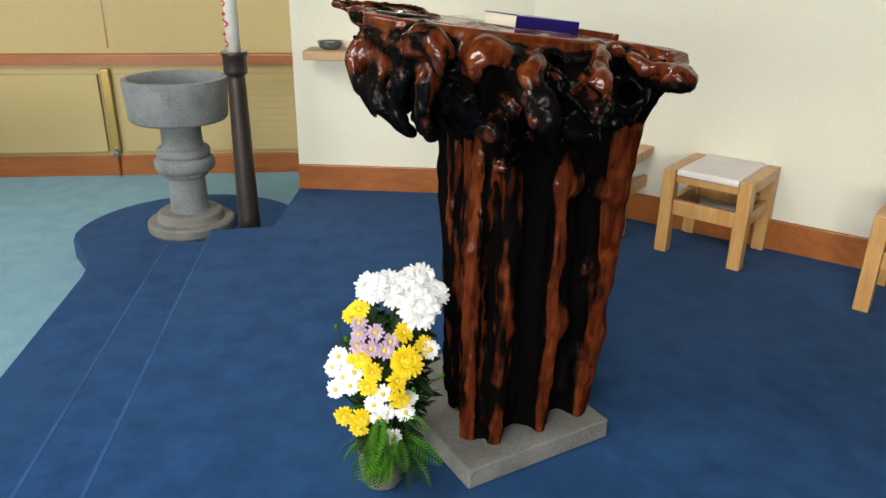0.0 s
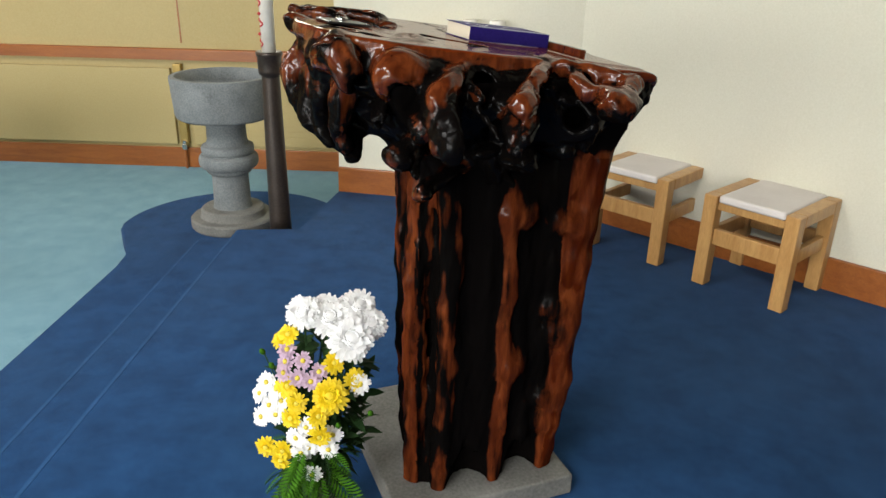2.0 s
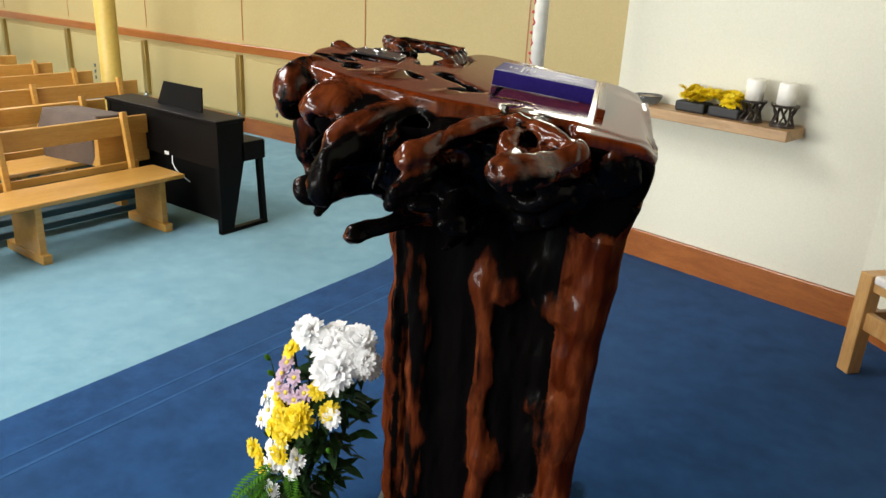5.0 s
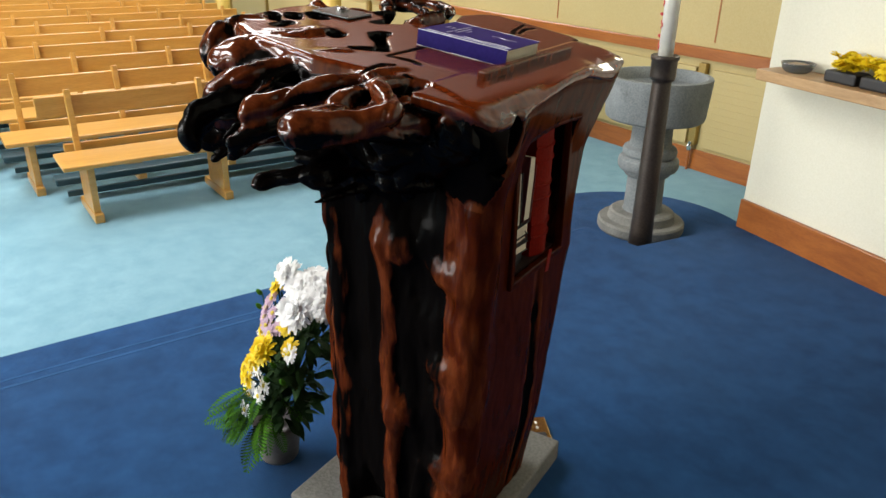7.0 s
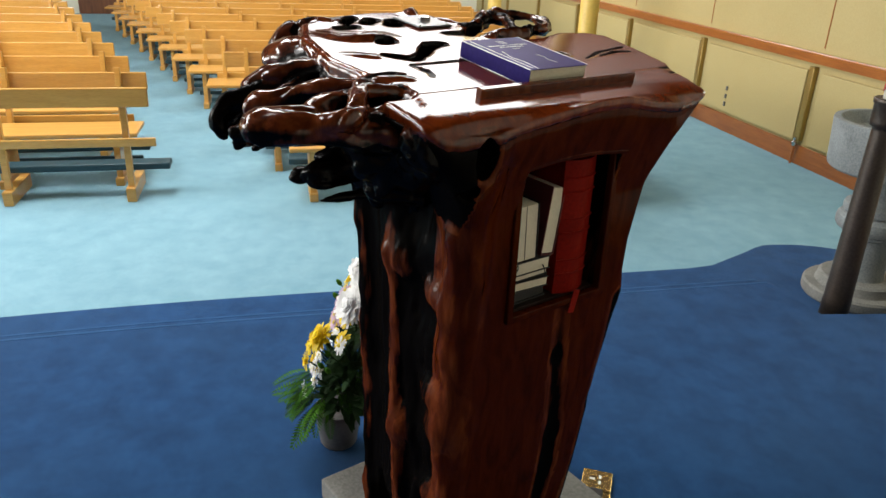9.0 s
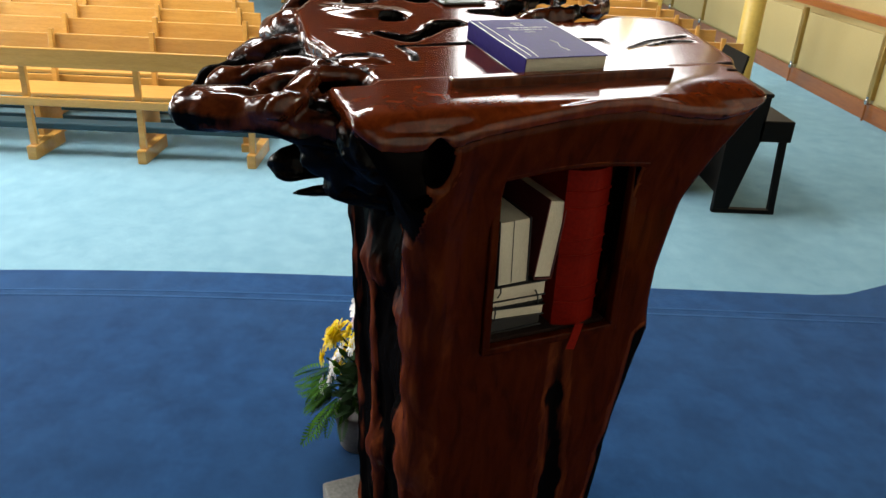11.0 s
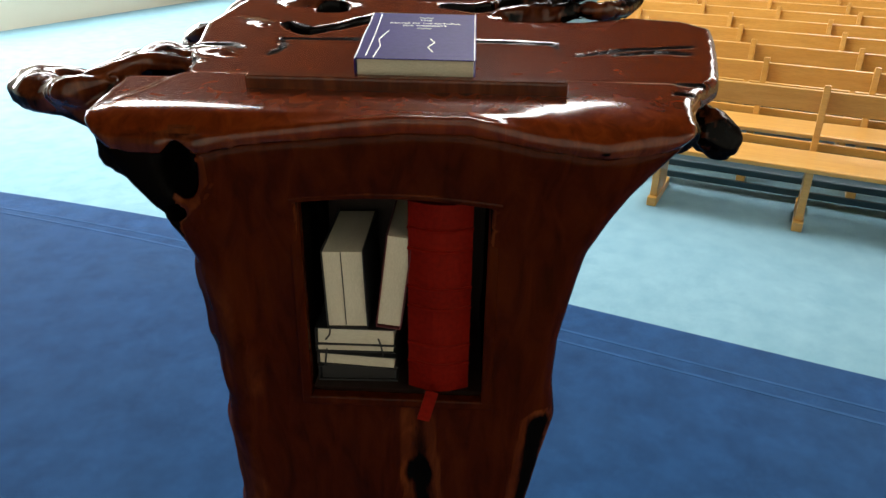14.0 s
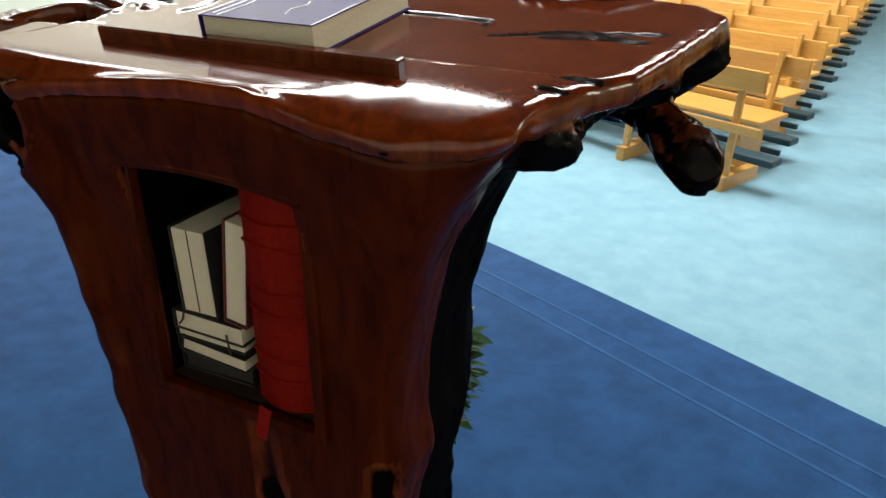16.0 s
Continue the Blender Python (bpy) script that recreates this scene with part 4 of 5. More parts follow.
R((0.09, 0.30, 1.24, 0.032), (0.13, 0.24, 1.235, 0.029), (0.14, 0.18, 1.225, 0.024), (0.13, 0.12, 1.22, 0.024), k=0.012, heart=0.3)
# the reader's right
R((0.24, 0.05, 1.14, 0.07), (0.36, 0.06, 1.155, 0.05), (0.44, 0.085, 1.19, 0.036), heart=0.9)
R((0.30, 0.07, 1.15, 0.05), (0.40, 0.03, 1.125, 0.036), (0.446, -0.028, 1.098, 0.032), (0.460, -0.05, 1.084, 0.024), heart=-0.35)
R((0.33, -0.05, 1.175, 0.05), (0.415, -0.05, 1.18, 0.03), heart=0.8)
R((0.30, -0.22, 1.155, 0.045), (0.36, -0.20, 1.15, 0.028), heart=0.35)
rng = random.Random(11)
for i in range(22):
    a = radians(rng.uniform(62, 205))
    z = rng.uniform(1.03, 1.19)
    reach = 0.36 + 0.05 * math.sin(3 * a)
    x0, y0 = 0.24 * math.cos(a) - 0.05, 0.22 * math.sin(a) + 0.08
    x1, y1 = (reach + rng.uniform(-0.06, 0.09)) * math.cos(a + rng.uniform(-0.2, 0.2)) - 0.06, (reach - 0.04) * math.sin(a) + 0.04
    r = rng.uniform(0.007, 0.014)
    R((x0, y0, z, r * 1.8), ((x0 + x1) / 2, (y0 + y1) / 2, z + rng.uniform(-0.03, 0.02), r * 1.1), (x1, y1, z - rng.uniform(0.0, 0.05), r), k=0.010, heart=rng.uniform(0.3, 1.0), strands=0)
for i in range(26):
    a = radians(rng.uniform(75, 215))
    x0, y0 = 0.34 * math.cos(a) - 0.03, 0.30 * math.sin(a) + 0.03
    x1, y1 = 0.24 * math.cos(a) - 0.02, 0.15 * math.sin(a) + 0.0
    r = rng.uniform(0.013, 0.026)
    g.root((x0, y0, rng.uniform(1.10, 1.16), r), ((x0 + x1) / 2, (y0 + y1) / 2, rng.uniform(1.04, 1.09), r * 1.2), (x1, y1, rng.uniform(0.93, 1.0), r * 0.8), k=0.010, heart=rng.uniform(0.5, 1.1), lobes=0.2, streak=0.25, seed=i)
g.twist = 0.0
g.wobble(0.0020, 40, 1.0, 5)
g.wobble(0.0006, 110, 1.0, 6)
g.creases(0.007, 18, 40, (0.10, -0.12), 7)
g.grooves(0.0014, 60, 110, (0.10, -0.12), 8)
# the swelling fascia under the reader's edge flows into the top
face = trunk_body(X, Y, Z) + np.interp(Z - top_height(X, Y), (-0.024, -0.012, 0.0), (0.0020, -0.0005, -0.0030))
flat_top = Z - (top_height(X, Y) - 0.0015) + 0.0 * face
blend = np.clip(0.5 + 0.5 * (face - flat_top) / 0.012, 0, 1)
lip = flat_top * (1 - blend) + face * blend + 0.012 * blend * (1 - blend)
lip = np.maximum(np.maximum(lip, Y + 0.19), top_height(X, Y) - 0.025 - Z)
g.join((slice(None),) * 3, lip.astype(np.float32), 0.004, -0.36)
g.heart = g.heart.astype(np.float32)
g.join((slice(None),) * 3, slab.astype(np.float32), 0.010, -0.36)
# heart rises just below the top and towards the bottom, blackening rim and underside
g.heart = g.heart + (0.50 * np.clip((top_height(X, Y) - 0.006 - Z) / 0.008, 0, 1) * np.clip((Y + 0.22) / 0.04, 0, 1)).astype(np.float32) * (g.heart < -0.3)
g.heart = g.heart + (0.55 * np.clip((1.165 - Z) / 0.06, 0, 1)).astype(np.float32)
# holes through the plate


def hole(*pts, deep=0.03, heart=0.9):
    """An opening worn through the top along a line of (x, y, radius)."""
    for drop in np.arange(-0.004, deep, 0.008):
        g.root(*[(x, y, float(top_height(x, y)) - drop, r) for x, y, r in pts], cut=True, k=0.006, heart=heart)


hole((-0.215, 0.055, 0.006), (-0.195, 0.030, 0.010), (-0.172, 0.014, 0.012), (-0.135, 0.038, 0.010), (-0.10, 0.075, 0.013), (-0.07, 0.100, 0.017), (-0.045, 0.103, 0.014))
hole((-0.165, 0.142, 0.015), (-0.150, 0.146, 0.016))
hole((-0.055, 0.275, 0.020), (-0.037, 0.305, 0.018))
hole((-0.115, 0.300, 0.014), (-0.085, 0.325, 0.018))
hole((-0.20, 0.265, 0.013), (-0.165, 0.272, 0.015))
hole((-0.165, 0.305, 0.010), (-0.125, 0.350, 0.014))
hole((0.035, 0.180, 0.012), (0.085, 0.168, 0.020), (0.14, 0.205, 0.024))
hole((0.085, 0.362, 0.011), (0.10, 0.368, 0.010))
hole((0.02, 0.405, 0.014), (0.04, 0.41, 0.014))
# cracks in the polished top
for line in (((0.225, -0.078, 0.0012), (0.306, -0.041, 0.0026), (0.403, -0.021, 0.0016)), ((0.28, -0.068, 0.0014), (0.34, -0.052, 0.0024), (0.39, -0.058, 0.0014)),
             ((-0.205, -0.026, 0.002), (-0.067, -0.023, 0.0016), (0.124, -0.019, 0.0022), (0.198, -0.025, 0.003)), ((0.198, -0.025, 0.002), (0.201, -0.05, 0.001)),
             ((-0.205, -0.026, 0.002), (-0.195, -0.07, 0.003), (-0.205, -0.10, 0.002)), ((-0.34, -0.07, 0.004), (-0.27, -0.06, 0.002), (-0.25, -0.075, 0.002)), ((-0.30, -0.13, 0.002), (-0.30, -0.17, 0.003)),
             ((0.385, -0.185, 0.003), (0.345, -0.185, 0.0015)), ((0.37, -0.22, 0.003), (0.335, -0.222, 0.0015))):
    g.root(*[(x, y, float(top_height(x, y)) - 0.0005, r + 0.0008) for x, y, r in line], cut=True, k=0.003, heart=0.9)
g.knot(-0.258, -0.325, 1.118, 0.021, 0.050, 0.036, k=0.010, heart=1.3, cut=True)
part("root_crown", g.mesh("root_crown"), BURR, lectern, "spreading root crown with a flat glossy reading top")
part("book_ledge", moved(box(-0.20, 0.20, -0.009, 0.009, -0.004, 0.017, 0.003), pose(0, -0.230, 1.196, 7, 0, 0)), BURR, lectern, "thin dark wooden book ledge")
frame_bm = bmesh.new()
for x0, x1, z0, z1 in ((-0.146, -0.131, 0.765, 1.075), (0.109, 0.124, 0.765, 1.075), (-0.146, 0.124, 0.755, 0.770)):
    box(x0, x1, -0.293, -0.275, z0, z1, 0.003, frame_bm)
tube([(-0.146 + 0.27 * i / 12, -0.303, 1.076 + 0.010 * math.sin(math.pi * i / 12)) for i in range(13)], 0.007, 8, frame_bm)
rim = part("niche_frame", frame_bm, BURR_SHADED, lectern, "raised reddish frame round the book niche")
stain = rim.data.attributes.new("heart", "FLOAT", "POINT")
stain.data.foreach_set("value", [-0.34] * len(rim.data.vertices))
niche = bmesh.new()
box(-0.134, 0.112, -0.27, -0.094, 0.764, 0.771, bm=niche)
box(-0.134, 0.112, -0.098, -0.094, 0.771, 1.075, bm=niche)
# near-black, so the colour carries the shade inside the recess
part("niche_lining", niche, surface("darkened_niche_lining", (0.008, 0.003, 0.0018), (0.022, 0.008, 0.004), 0.55, 9, 120, 0.2, 0.001, stretch=(1, 1, 0.3)), lectern, "wooden niche lining with the recess's shade put into its colour")
mic = part("microphone_plate", moved(box(-0.05, 0.05, -0.052, 0.052, 0, 0.005, 0.002), pose(0.027, 0.275, 1.2575, 6.8, 0, 4)), plain("grey_steel", (0.10, 0.10, 0.10), 0.35, 0.8), lectern, "dark metal microphone plate")
part("socket", moved(lathe([(0.015, 0.0), (0.015, 0.006), (0.011, 0.009), (0.007, 0.009), (0.004, 0.004)], 20), pose(0.034, 0.278, 1.2625, 6.8, 0, 0)), CHROME, lectern)
for sx, sy in ((-0.041, -0.043), (0.041, -0.043), (-0.041, 0.043), (0.041, 0.043)):
    part("screw", moved(lathe([(0.0035, 0.0), (0.003, 0.0015), (0.001, 0.002)], 10), pose(0.027, 0.275, 1.2575, 6.8, 0, 4) @ pose(sx, sy, 0.0048)), CHROME, lectern)

plinth = thing("stone_plinth", "square grey stone slab under the lectern", "plinth", LECTERN)
part("slab", box(-0.295, 0.305, -0.265, 0.245, 0.0, 0.065, 0.006), STONE_PALE, plinth)


def book(name, label, m, w, h, t, cover, page=PAPER, wrap=0.003, spine=True):
    """A closed book lying flat: width x, height y, thickness z; the spine is on the low-x side."""
    b = thing(name, label, "book", m)
    part("page_block", box(wrap, w - 0.003, 0.003, h - 0.003, wrap, t - wrap, 0.001), page, b, "cream page block")
    part("back_cover", box(0, w, 0, h, 0, wrap, 0.0006), cover, b)
    part("front_cover", box(0, w, 0, h, t - wrap, t, 0.0006), cover, b)
    if spine:
        part("spine", box(-0.002, -0.0002, 0, h, 0.0005, t - 0.0005, 0.0008), cover, b)
    return b


prayer = book("prayer_book", "worn violet paperback prayer book lying on the lectern", LECTERN @ pose(-0.065, -0.211, 1.1988, 6.8, 0, 0.3), 0.151, 0.212, 0.033, PURPLE, wrap=0.0014)


def lettering(text, size, m, material, parent, name="title"):
    c = bpy.data.curves.new(name, "FONT")
    c.body, c.size, c.align_x, c.extrude = text, size, "CENTER", 0.0002
    tmp = new(name, c)
    me = bpy.data.meshes.new_from_object(tmp.evaluated_get(bpy.context.evaluated_depsgraph_get()))
    bpy.data.objects.remove(tmp)
    me.materials.clear()
    return part(name, me, material, parent, "silver printed title", m=m)


lettering("THE", 0.010, pose(0.078, 0.172, 0.0331), SILVER, prayer)
lettering("PRAYER OF THE FAITHFUL", 0.0085, pose(0.078, 0.157, 0.0331), SILVER, prayer)
lettering("FOR WEEKDAYS", 0.0085, pose(0.078, 0.145, 0.0331), SILVER, prayer)
for y in (0.187, 0.134):
    part("ornament", moved(tube([(0.068 + 0.02 * i / 8, y + 0.002 * math.sin(i * 1.6), 0.0332) for i in range(9)], 0.0007, 5), pose(0, 0, 0)), SILVER, prayer, "small silver flourish")
for pts in (((0.022, 0.005), (0.026, 0.05), (0.021, 0.08), (0.030, 0.12)), ((0.095, 0.03), (0.088, 0.05), (0.096, 0.07), (0.09, 0.085)), ((0.012, 0.01), (0.013, 0.10), (0.012, 0.2))):
    part("crease", tube([(x, y, 0.0330) for x, y in pts], 0.0008, 5), SILVER, prayer, "white crease in the cover")

for z in (0.0005, 0.0328):
    part("worn_edge", tube([(-0.0012 + 0.0006 * math.sin(7 * i), 0.212 * i / 14, z) for i in range(15)], 0.0009, 5), SILVER, prayer, "white worn edge of the cover")
part("worn_edge", tube([(0.149, 0.212 * i / 10, 0.0328 + 0.0003 * math.sin(5 * i)) for i in range(11)], 0.0008, 5), SILVER, prayer, "white worn edge of the cover")

# books in the niche: spines away from or towards the reader
N = LECTERN @ pose(0, 0, 0)
missal = thing("red_missal", "thick red leather-bound missal standing in the niche", "book", LECTERN @ pose(0.050, -0.272, 0.772))
part("page_block", box(-0.040, 0.034, 0.010, 0.165, 0.004, 0.285, 0.001), PAPER, missal)
part("cover", box(-0.0455, -0.041, 0.0145, 0.17, 0, 0.289, 0.001), LEATHER_RED, missal)
part("cover", box(0.035, 0.0395, 0.0145, 0.17, 0, 0.289, 0.001), LEATHER_RED, missal)
spine_pts = [(-0.046 + 0.086 * i / 10, 0.012 - 0.014 * math.sin(math.pi * i / 10)) for i in range(11)]
part("spine", prism(spine_pts + [(0.040, 0.016), (-0.046, 0.016)], 0, 0.289), LEATHER_RED, missal, smooth=False)
for z in (0.045, 0.075, 0.135, 0.165, 0.222, 0.252):
    part("raised_band", tube([(x * 1.0, y - 0.001, z) for x, y in spine_pts], 0.0028, 6), LEATHER_RED, missal)
ribbon = part("ribbon", box(-0.022, -0.004, -0.0115, -0.0105, -0.040, 0.012), LEATHER_RED, missal, "red ribbon marker hanging out", m=pose(0.0, -0.012, 0, 0, 14, 0))
book("small_book", "small dark book lying at the bottom of the niche", LECTERN @ pose(-0.126, -0.258, 0.772, 0, 0, 2), 0.114, 0.15, 0.026, INK, INK)
book("small_book", "thin dark-covered book lying aslant in the niche, page edges outward", LECTERN @ pose(-0.126, -0.262, 0.803, 0, 2.2, -1), 0.112, 0.15, 0.021, INK, wrap=0.0016)
book("small_book", "thin dark-covered book lying in the niche, page edges outward", LECTERN @ pose(-0.127, -0.262, 0.8245, 0, 0, 1), 0.112, 0.15, 0.013, INK, wrap=0.0015)
book("small_book", "small dark-covered book lying on top of others, page edges outward", LECTERN @ pose(-0.126, -0.264, 0.838, 0, 0, 0), 0.112, 0.15, 0.028, INK, wrap=0.0015)
wide = book("white_book", "thick book with pale page edges standing in the niche", LECTERN @ pose(-0.052, -0.262, 0.867) @ pose(0, 0, 0, 0, -92, 0), 0.120, 0.15, 0.058, INK, wrap=0.0018)
part("section_gap", box(0.004, 0.117, 0.0022, 0.0032, 0.0305, 0.0318), INK, wide)
lean = book("maroon_book", "maroon-covered book leaning in the niche, pages outward", LECTERN @ pose(-0.006, -0.262, 0.867) @ pose(0, 0, 0, 0, -83, 0), 0.142, 0.15, 0.036, MAROON, wrap=0.002)
for label, pts in (("black ribbon marker", ((-0.105, -0.2655, 0.868), (-0.106, -0.268, 0.858), (-0.112, -0.269, 0.850))), ("black ribbon marker", ((-0.038, -0.2655, 0.852), (-0.034, -0.268, 0.842), (-0.031, -0.2685, 0.826))),
                   ("black ribbon marker", ((-0.112, -0.2645, 0.832), (-0.113, -0.268, 0.820), (-0.115, -0.2685, 0.806)))):
    tag = thing("ribbon_marker", "thin black ribbon hanging out of a book", "ribbon", LECTERN)
    part("ribbon", tube(list(pts), 0.0014, 6), INK, tag)

# floor socket behind the lectern
sock = thing("floor_socket", "brass double power socket set on the carpet", "socket", LECTERN @ pose(0.36, -0.17, 0.0, 0, 0, 38))
for x in (-0.045, 0.045):
    p = part("socket_plate", box(x - 0.043, x + 0.043, -0.043, 0.043, 0.0, 0.012, 0.003), BRASS, sock, "polished brass plate")
    for dx, dy, w, h in ((0, 0.014, 0.006, 0.014), (-0.012, -0.008, 0.012, 0.007), (0.012, -0.008, 0.012, 0.007)):
        part("socket_hole", box(x + dx - w / 2, x + dx + w / 2, dy - h / 2, dy + h / 2, 0.012, 0.0135), WHITE if x > 0 else INK, sock)
part("plug", moved(box(-0.02, 0.02, -0.02, 0.02, 0, 0.03, 0.006), pose(-0.045, 0.0, 0.012)), INK, sock, "black plug")

# ---- flowers ----


def petals(rows, petal_len, width, cup, seed):
    """A daisy-like or full flower head: rows of petals round the z axis."""
    rnd = random.Random(seed)
    bm = bmesh.new()
    for count, tilt, scale in rows:
        for i in range(count):
            a = 2 * math.pi * (i + rnd.random() * 0.5) / count
            t = radians(tilt + rnd.uniform(-9, 9))
            ln = petal_len * scale * rnd.uniform(0.88, 1.08)
            w = width * rnd.uniform(0.85, 1.1)
            side = Vector((-math.sin(a), math.cos(a), 0))
            pts = []
            for q, ww in ((0.08, 0.35), (0.45, 0.9), (0.8, 1.0), (1.0, 0.45)):
                out = ln * q
                up = out * math.sin(t) - cup * q * q * ln
                c = Vector((math.cos(a) * out * math.cos(t), math.sin(a) * out * math.cos(t), up))
                pts.append((c - side * w * ww / 2, c + Vector((0, 0, -0.12 * w)), c + side * w * ww / 2))
            vs = [[bm.verts.new(p) for p in r] for r in pts]
            for r0, r1 in zip(vs, vs[1:]):
                for k in (0, 1):
                    bm.faces.new((r0[k], r0[k + 1], r1[k + 1], r1[k]))
    return bm


def full(bm, radius, height):
    """A pompon closed in the middle by its short inner petals."""
    return lathe([(radius, 0.0), (radius * 0.92, height * 0.45), (radius * 0.6, height * 0.85), (radius * 0.15, height)], 16, bm)


heads = {
    "white_pompon": (mesh_of(full(petals([(22, -4, 1.0), (21, 14, 0.98), (20, 31, 0.9), (18, 48, 0.8), (15, 64, 0.66), (10, 79, 0.5)], 0.054, 0.0135, 0.1, 1), 0.028, 0.026), "white_pompon", True), PETAL_W, None),
    "yellow_pompon": (mesh_of(full(petals([(20, -4, 1.0), (19, 14, 0.96), (18, 31, 0.88), (15, 48, 0.76), (12, 64, 0.62), (8, 79, 0.45)], 0.046, 0.0115, 0.1, 2), 0.024, 0.022), "yellow_pompon", True), PETAL_Y, None),
    "yellow_daisy": (mesh_of(petals([(15, 6, 1.0), (12, 26, 0.8), (8, 48, 0.55)], 0.031, 0.010, 0.15, 3), "yellow_daisy", True), PETAL_Y, EYE_Y),
    "white_daisy": (mesh_of(petals([(15, 8, 1.0), (12, 24, 0.85)], 0.034, 0.011, 0.15, 4), "white_daisy", True), PETAL_W, EYE_Y),
    "pink_daisy": (mesh_of(petals([(13, 12, 1.0), (10, 30, 0.8)], 0.029, 0.010, 0.1, 5), "pink_daisy", True), PETAL_P, EYE_Y),
}
eye_mesh = mesh_of(lathe([(0.0075, 0.0), (0.0080, 0.004), (0.005, 0.0075), (0.001, 0.0085)], 12), "flower_eye", True)
arrangement = thing("flower_arrangement", "vase of white, yellow and pink chrysanthemums on the blue carpet", "flowers", pose(0.07, 1.735, 0))
part("vase", lathe([(0.050, 0.0), (0.056, 0.01), (0.066, 0.09), (0.072, 0.125), (0.068, 0.128), (0.060, 0.10)], 32), VASE, arrangement, "grey-brown tapered vase", smooth=True)
rnd = random.Random(5)
stems = bmesh.new()


def flower(kind, x, z, size=1.0, back=0.0):
    """Head at a place of the bunch, whose front leans back as it rises."""
    me, material, eye = heads[kind]
    x -= 0.07
    y = -0.09 + 0.45 * (z - 0.22) + back + rnd.uniform(-0.006, 0.006)
    d = Vector((x * 2.4, -0.75 + 5 * max(0.0, back - 0.02), 2.2 * (z - 0.34) + 0.25)).normalized()
    q = d.to_track_quat("Z", "Y").to_matrix().to_4x4()
    h = part(kind + "_head", me, material, arrangement, m=Matrix.Translation((x, y, z)) @ q @ pose(0, 0, 0, rnd.uniform(-10, 10), rnd.uniform(-10, 10), rnd.uniform(0, 360)) @ Matrix.Diagonal((size, size, size, 1)))
    if eye:
        if not eye_mesh.materials:
            eye_mesh.materials.append(EYE_Y)
        part("flower_eye", eye_mesh, EYE_Y, h)
    tube([(0.012 * x, 0.012 * y, 0.11), (x * 0.5, y * 0.3 + 0.045, z * 0.7), (x - d.x * 0.01, y - d.y * 0.01, z - d.z * 0.012)], 0.0028, 5, stems)


for x, z, size, back in ((0.055, 0.576, 0.85, 0.0), (0.120, 0.557, 0.95, 0.015), (0.191, 0.580, 0.9, 0.03), (0.180, 0.527, 1.12, -0.012), (0.224, 0.547, 0.8, 0.03), (0.10, 0.562, 0.8, 0.06), (0.165, 0.560, 0.85, 0.075), (0.215, 0.520, 0.75, 0.075)):
    flower("white_pompon", x, z, size, back)
for x, z in ((0.018, 0.465), (0.062, 0.469), (0.013, 0.436), (0.050, 0.430), (0.084, 0.424), (0.102, 0.442), (0.020, 0.490)):
    flower("pink_daisy", x, z, 0.86)
flower("yellow_pompon", 0.141, 0.414, 1.0, -0.05)
for x, z in ((0.022, 0.526), (0.0, 0.503), (0.138, 0.462), (0.192, 0.430), (0.025, 0.407), (0.050, 0.373), (0.114, 0.372), (0.037, 0.338), (0.118, 0.325), (0.019, 0.260), (0.010, 0.224), (-0.028, 0.256), (0.011, 0.388)):
    flower("yellow_daisy", x, z, 0.95, 0.03 if x < 0.015 else -0.05 if 0.1 < x < 0.13 else 0.0)
for x, z in ((-0.039, 0.392), (-0.012, 0.380), (-0.056, 0.364), (-0.029, 0.341), (0.002, 0.352), (-0.050, 0.310), (-0.010, 0.322), (0.206, 0.420), (0.051, 0.292), (0.084, 0.274), (0.134, 0.272), (0.096, 0.216), (0.076, 0.318), (0.066, 0.262), (0.143, 0.305)):
    flower("white_daisy", x, z, 0.82, 0.045 if x < 0.01 else 0.0)
bud_mesh = mesh_of(lathe([(0.002, 0.0), (0.006, 0.004), (0.0075, 0.012), (0.005, 0.02), (0.001, 0.024)], 10), "flower_bud", True)
for x, z in ((-0.038, 0.48), (-0.014, 0.45), (0.165, 0.364), (0.157, 0.321), (0.235, 0.352)):
    part("flower_bud", bud_mesh, FERN, arrangement, "green flower bud", m=pose(x - 0.07, -0.09 + 0.45 * (z - 0.22), z, 35, 10 * math.sin(40 * x), 0))
    tube([(0, 0, 0.11), ((x - 0.07) * 0.7, 0.03, z * 0.8), (x - 0.07, -0.088 + 0.45 * (z - 0.22), z)], 0.0018, 5, stems)
tagged(part("stem", stems, LEAF, arrangement, "green stems"), kind="stuff")


def leaf_mesh(length, width, seed):
    bm = bmesh.new()
    rows = []
    for i in range(5):
        q = i / 4
        w = width * math.sin(math.pi * (0.12 + 0.86 * q)) * 0.5
        rows.append([bm.verts.new((length * q, s * w, -0.25 * length * q * q + 0.12 * w * abs(s))) for s in (-1, 0, 1)])
    for a, b in zip(rows, rows[1:]):
        for k in (0, 1):
            bm.faces.new((a[k], a[k + 1], b[k + 1], b[k]))
    return mesh_of(bm, "leaf", True)


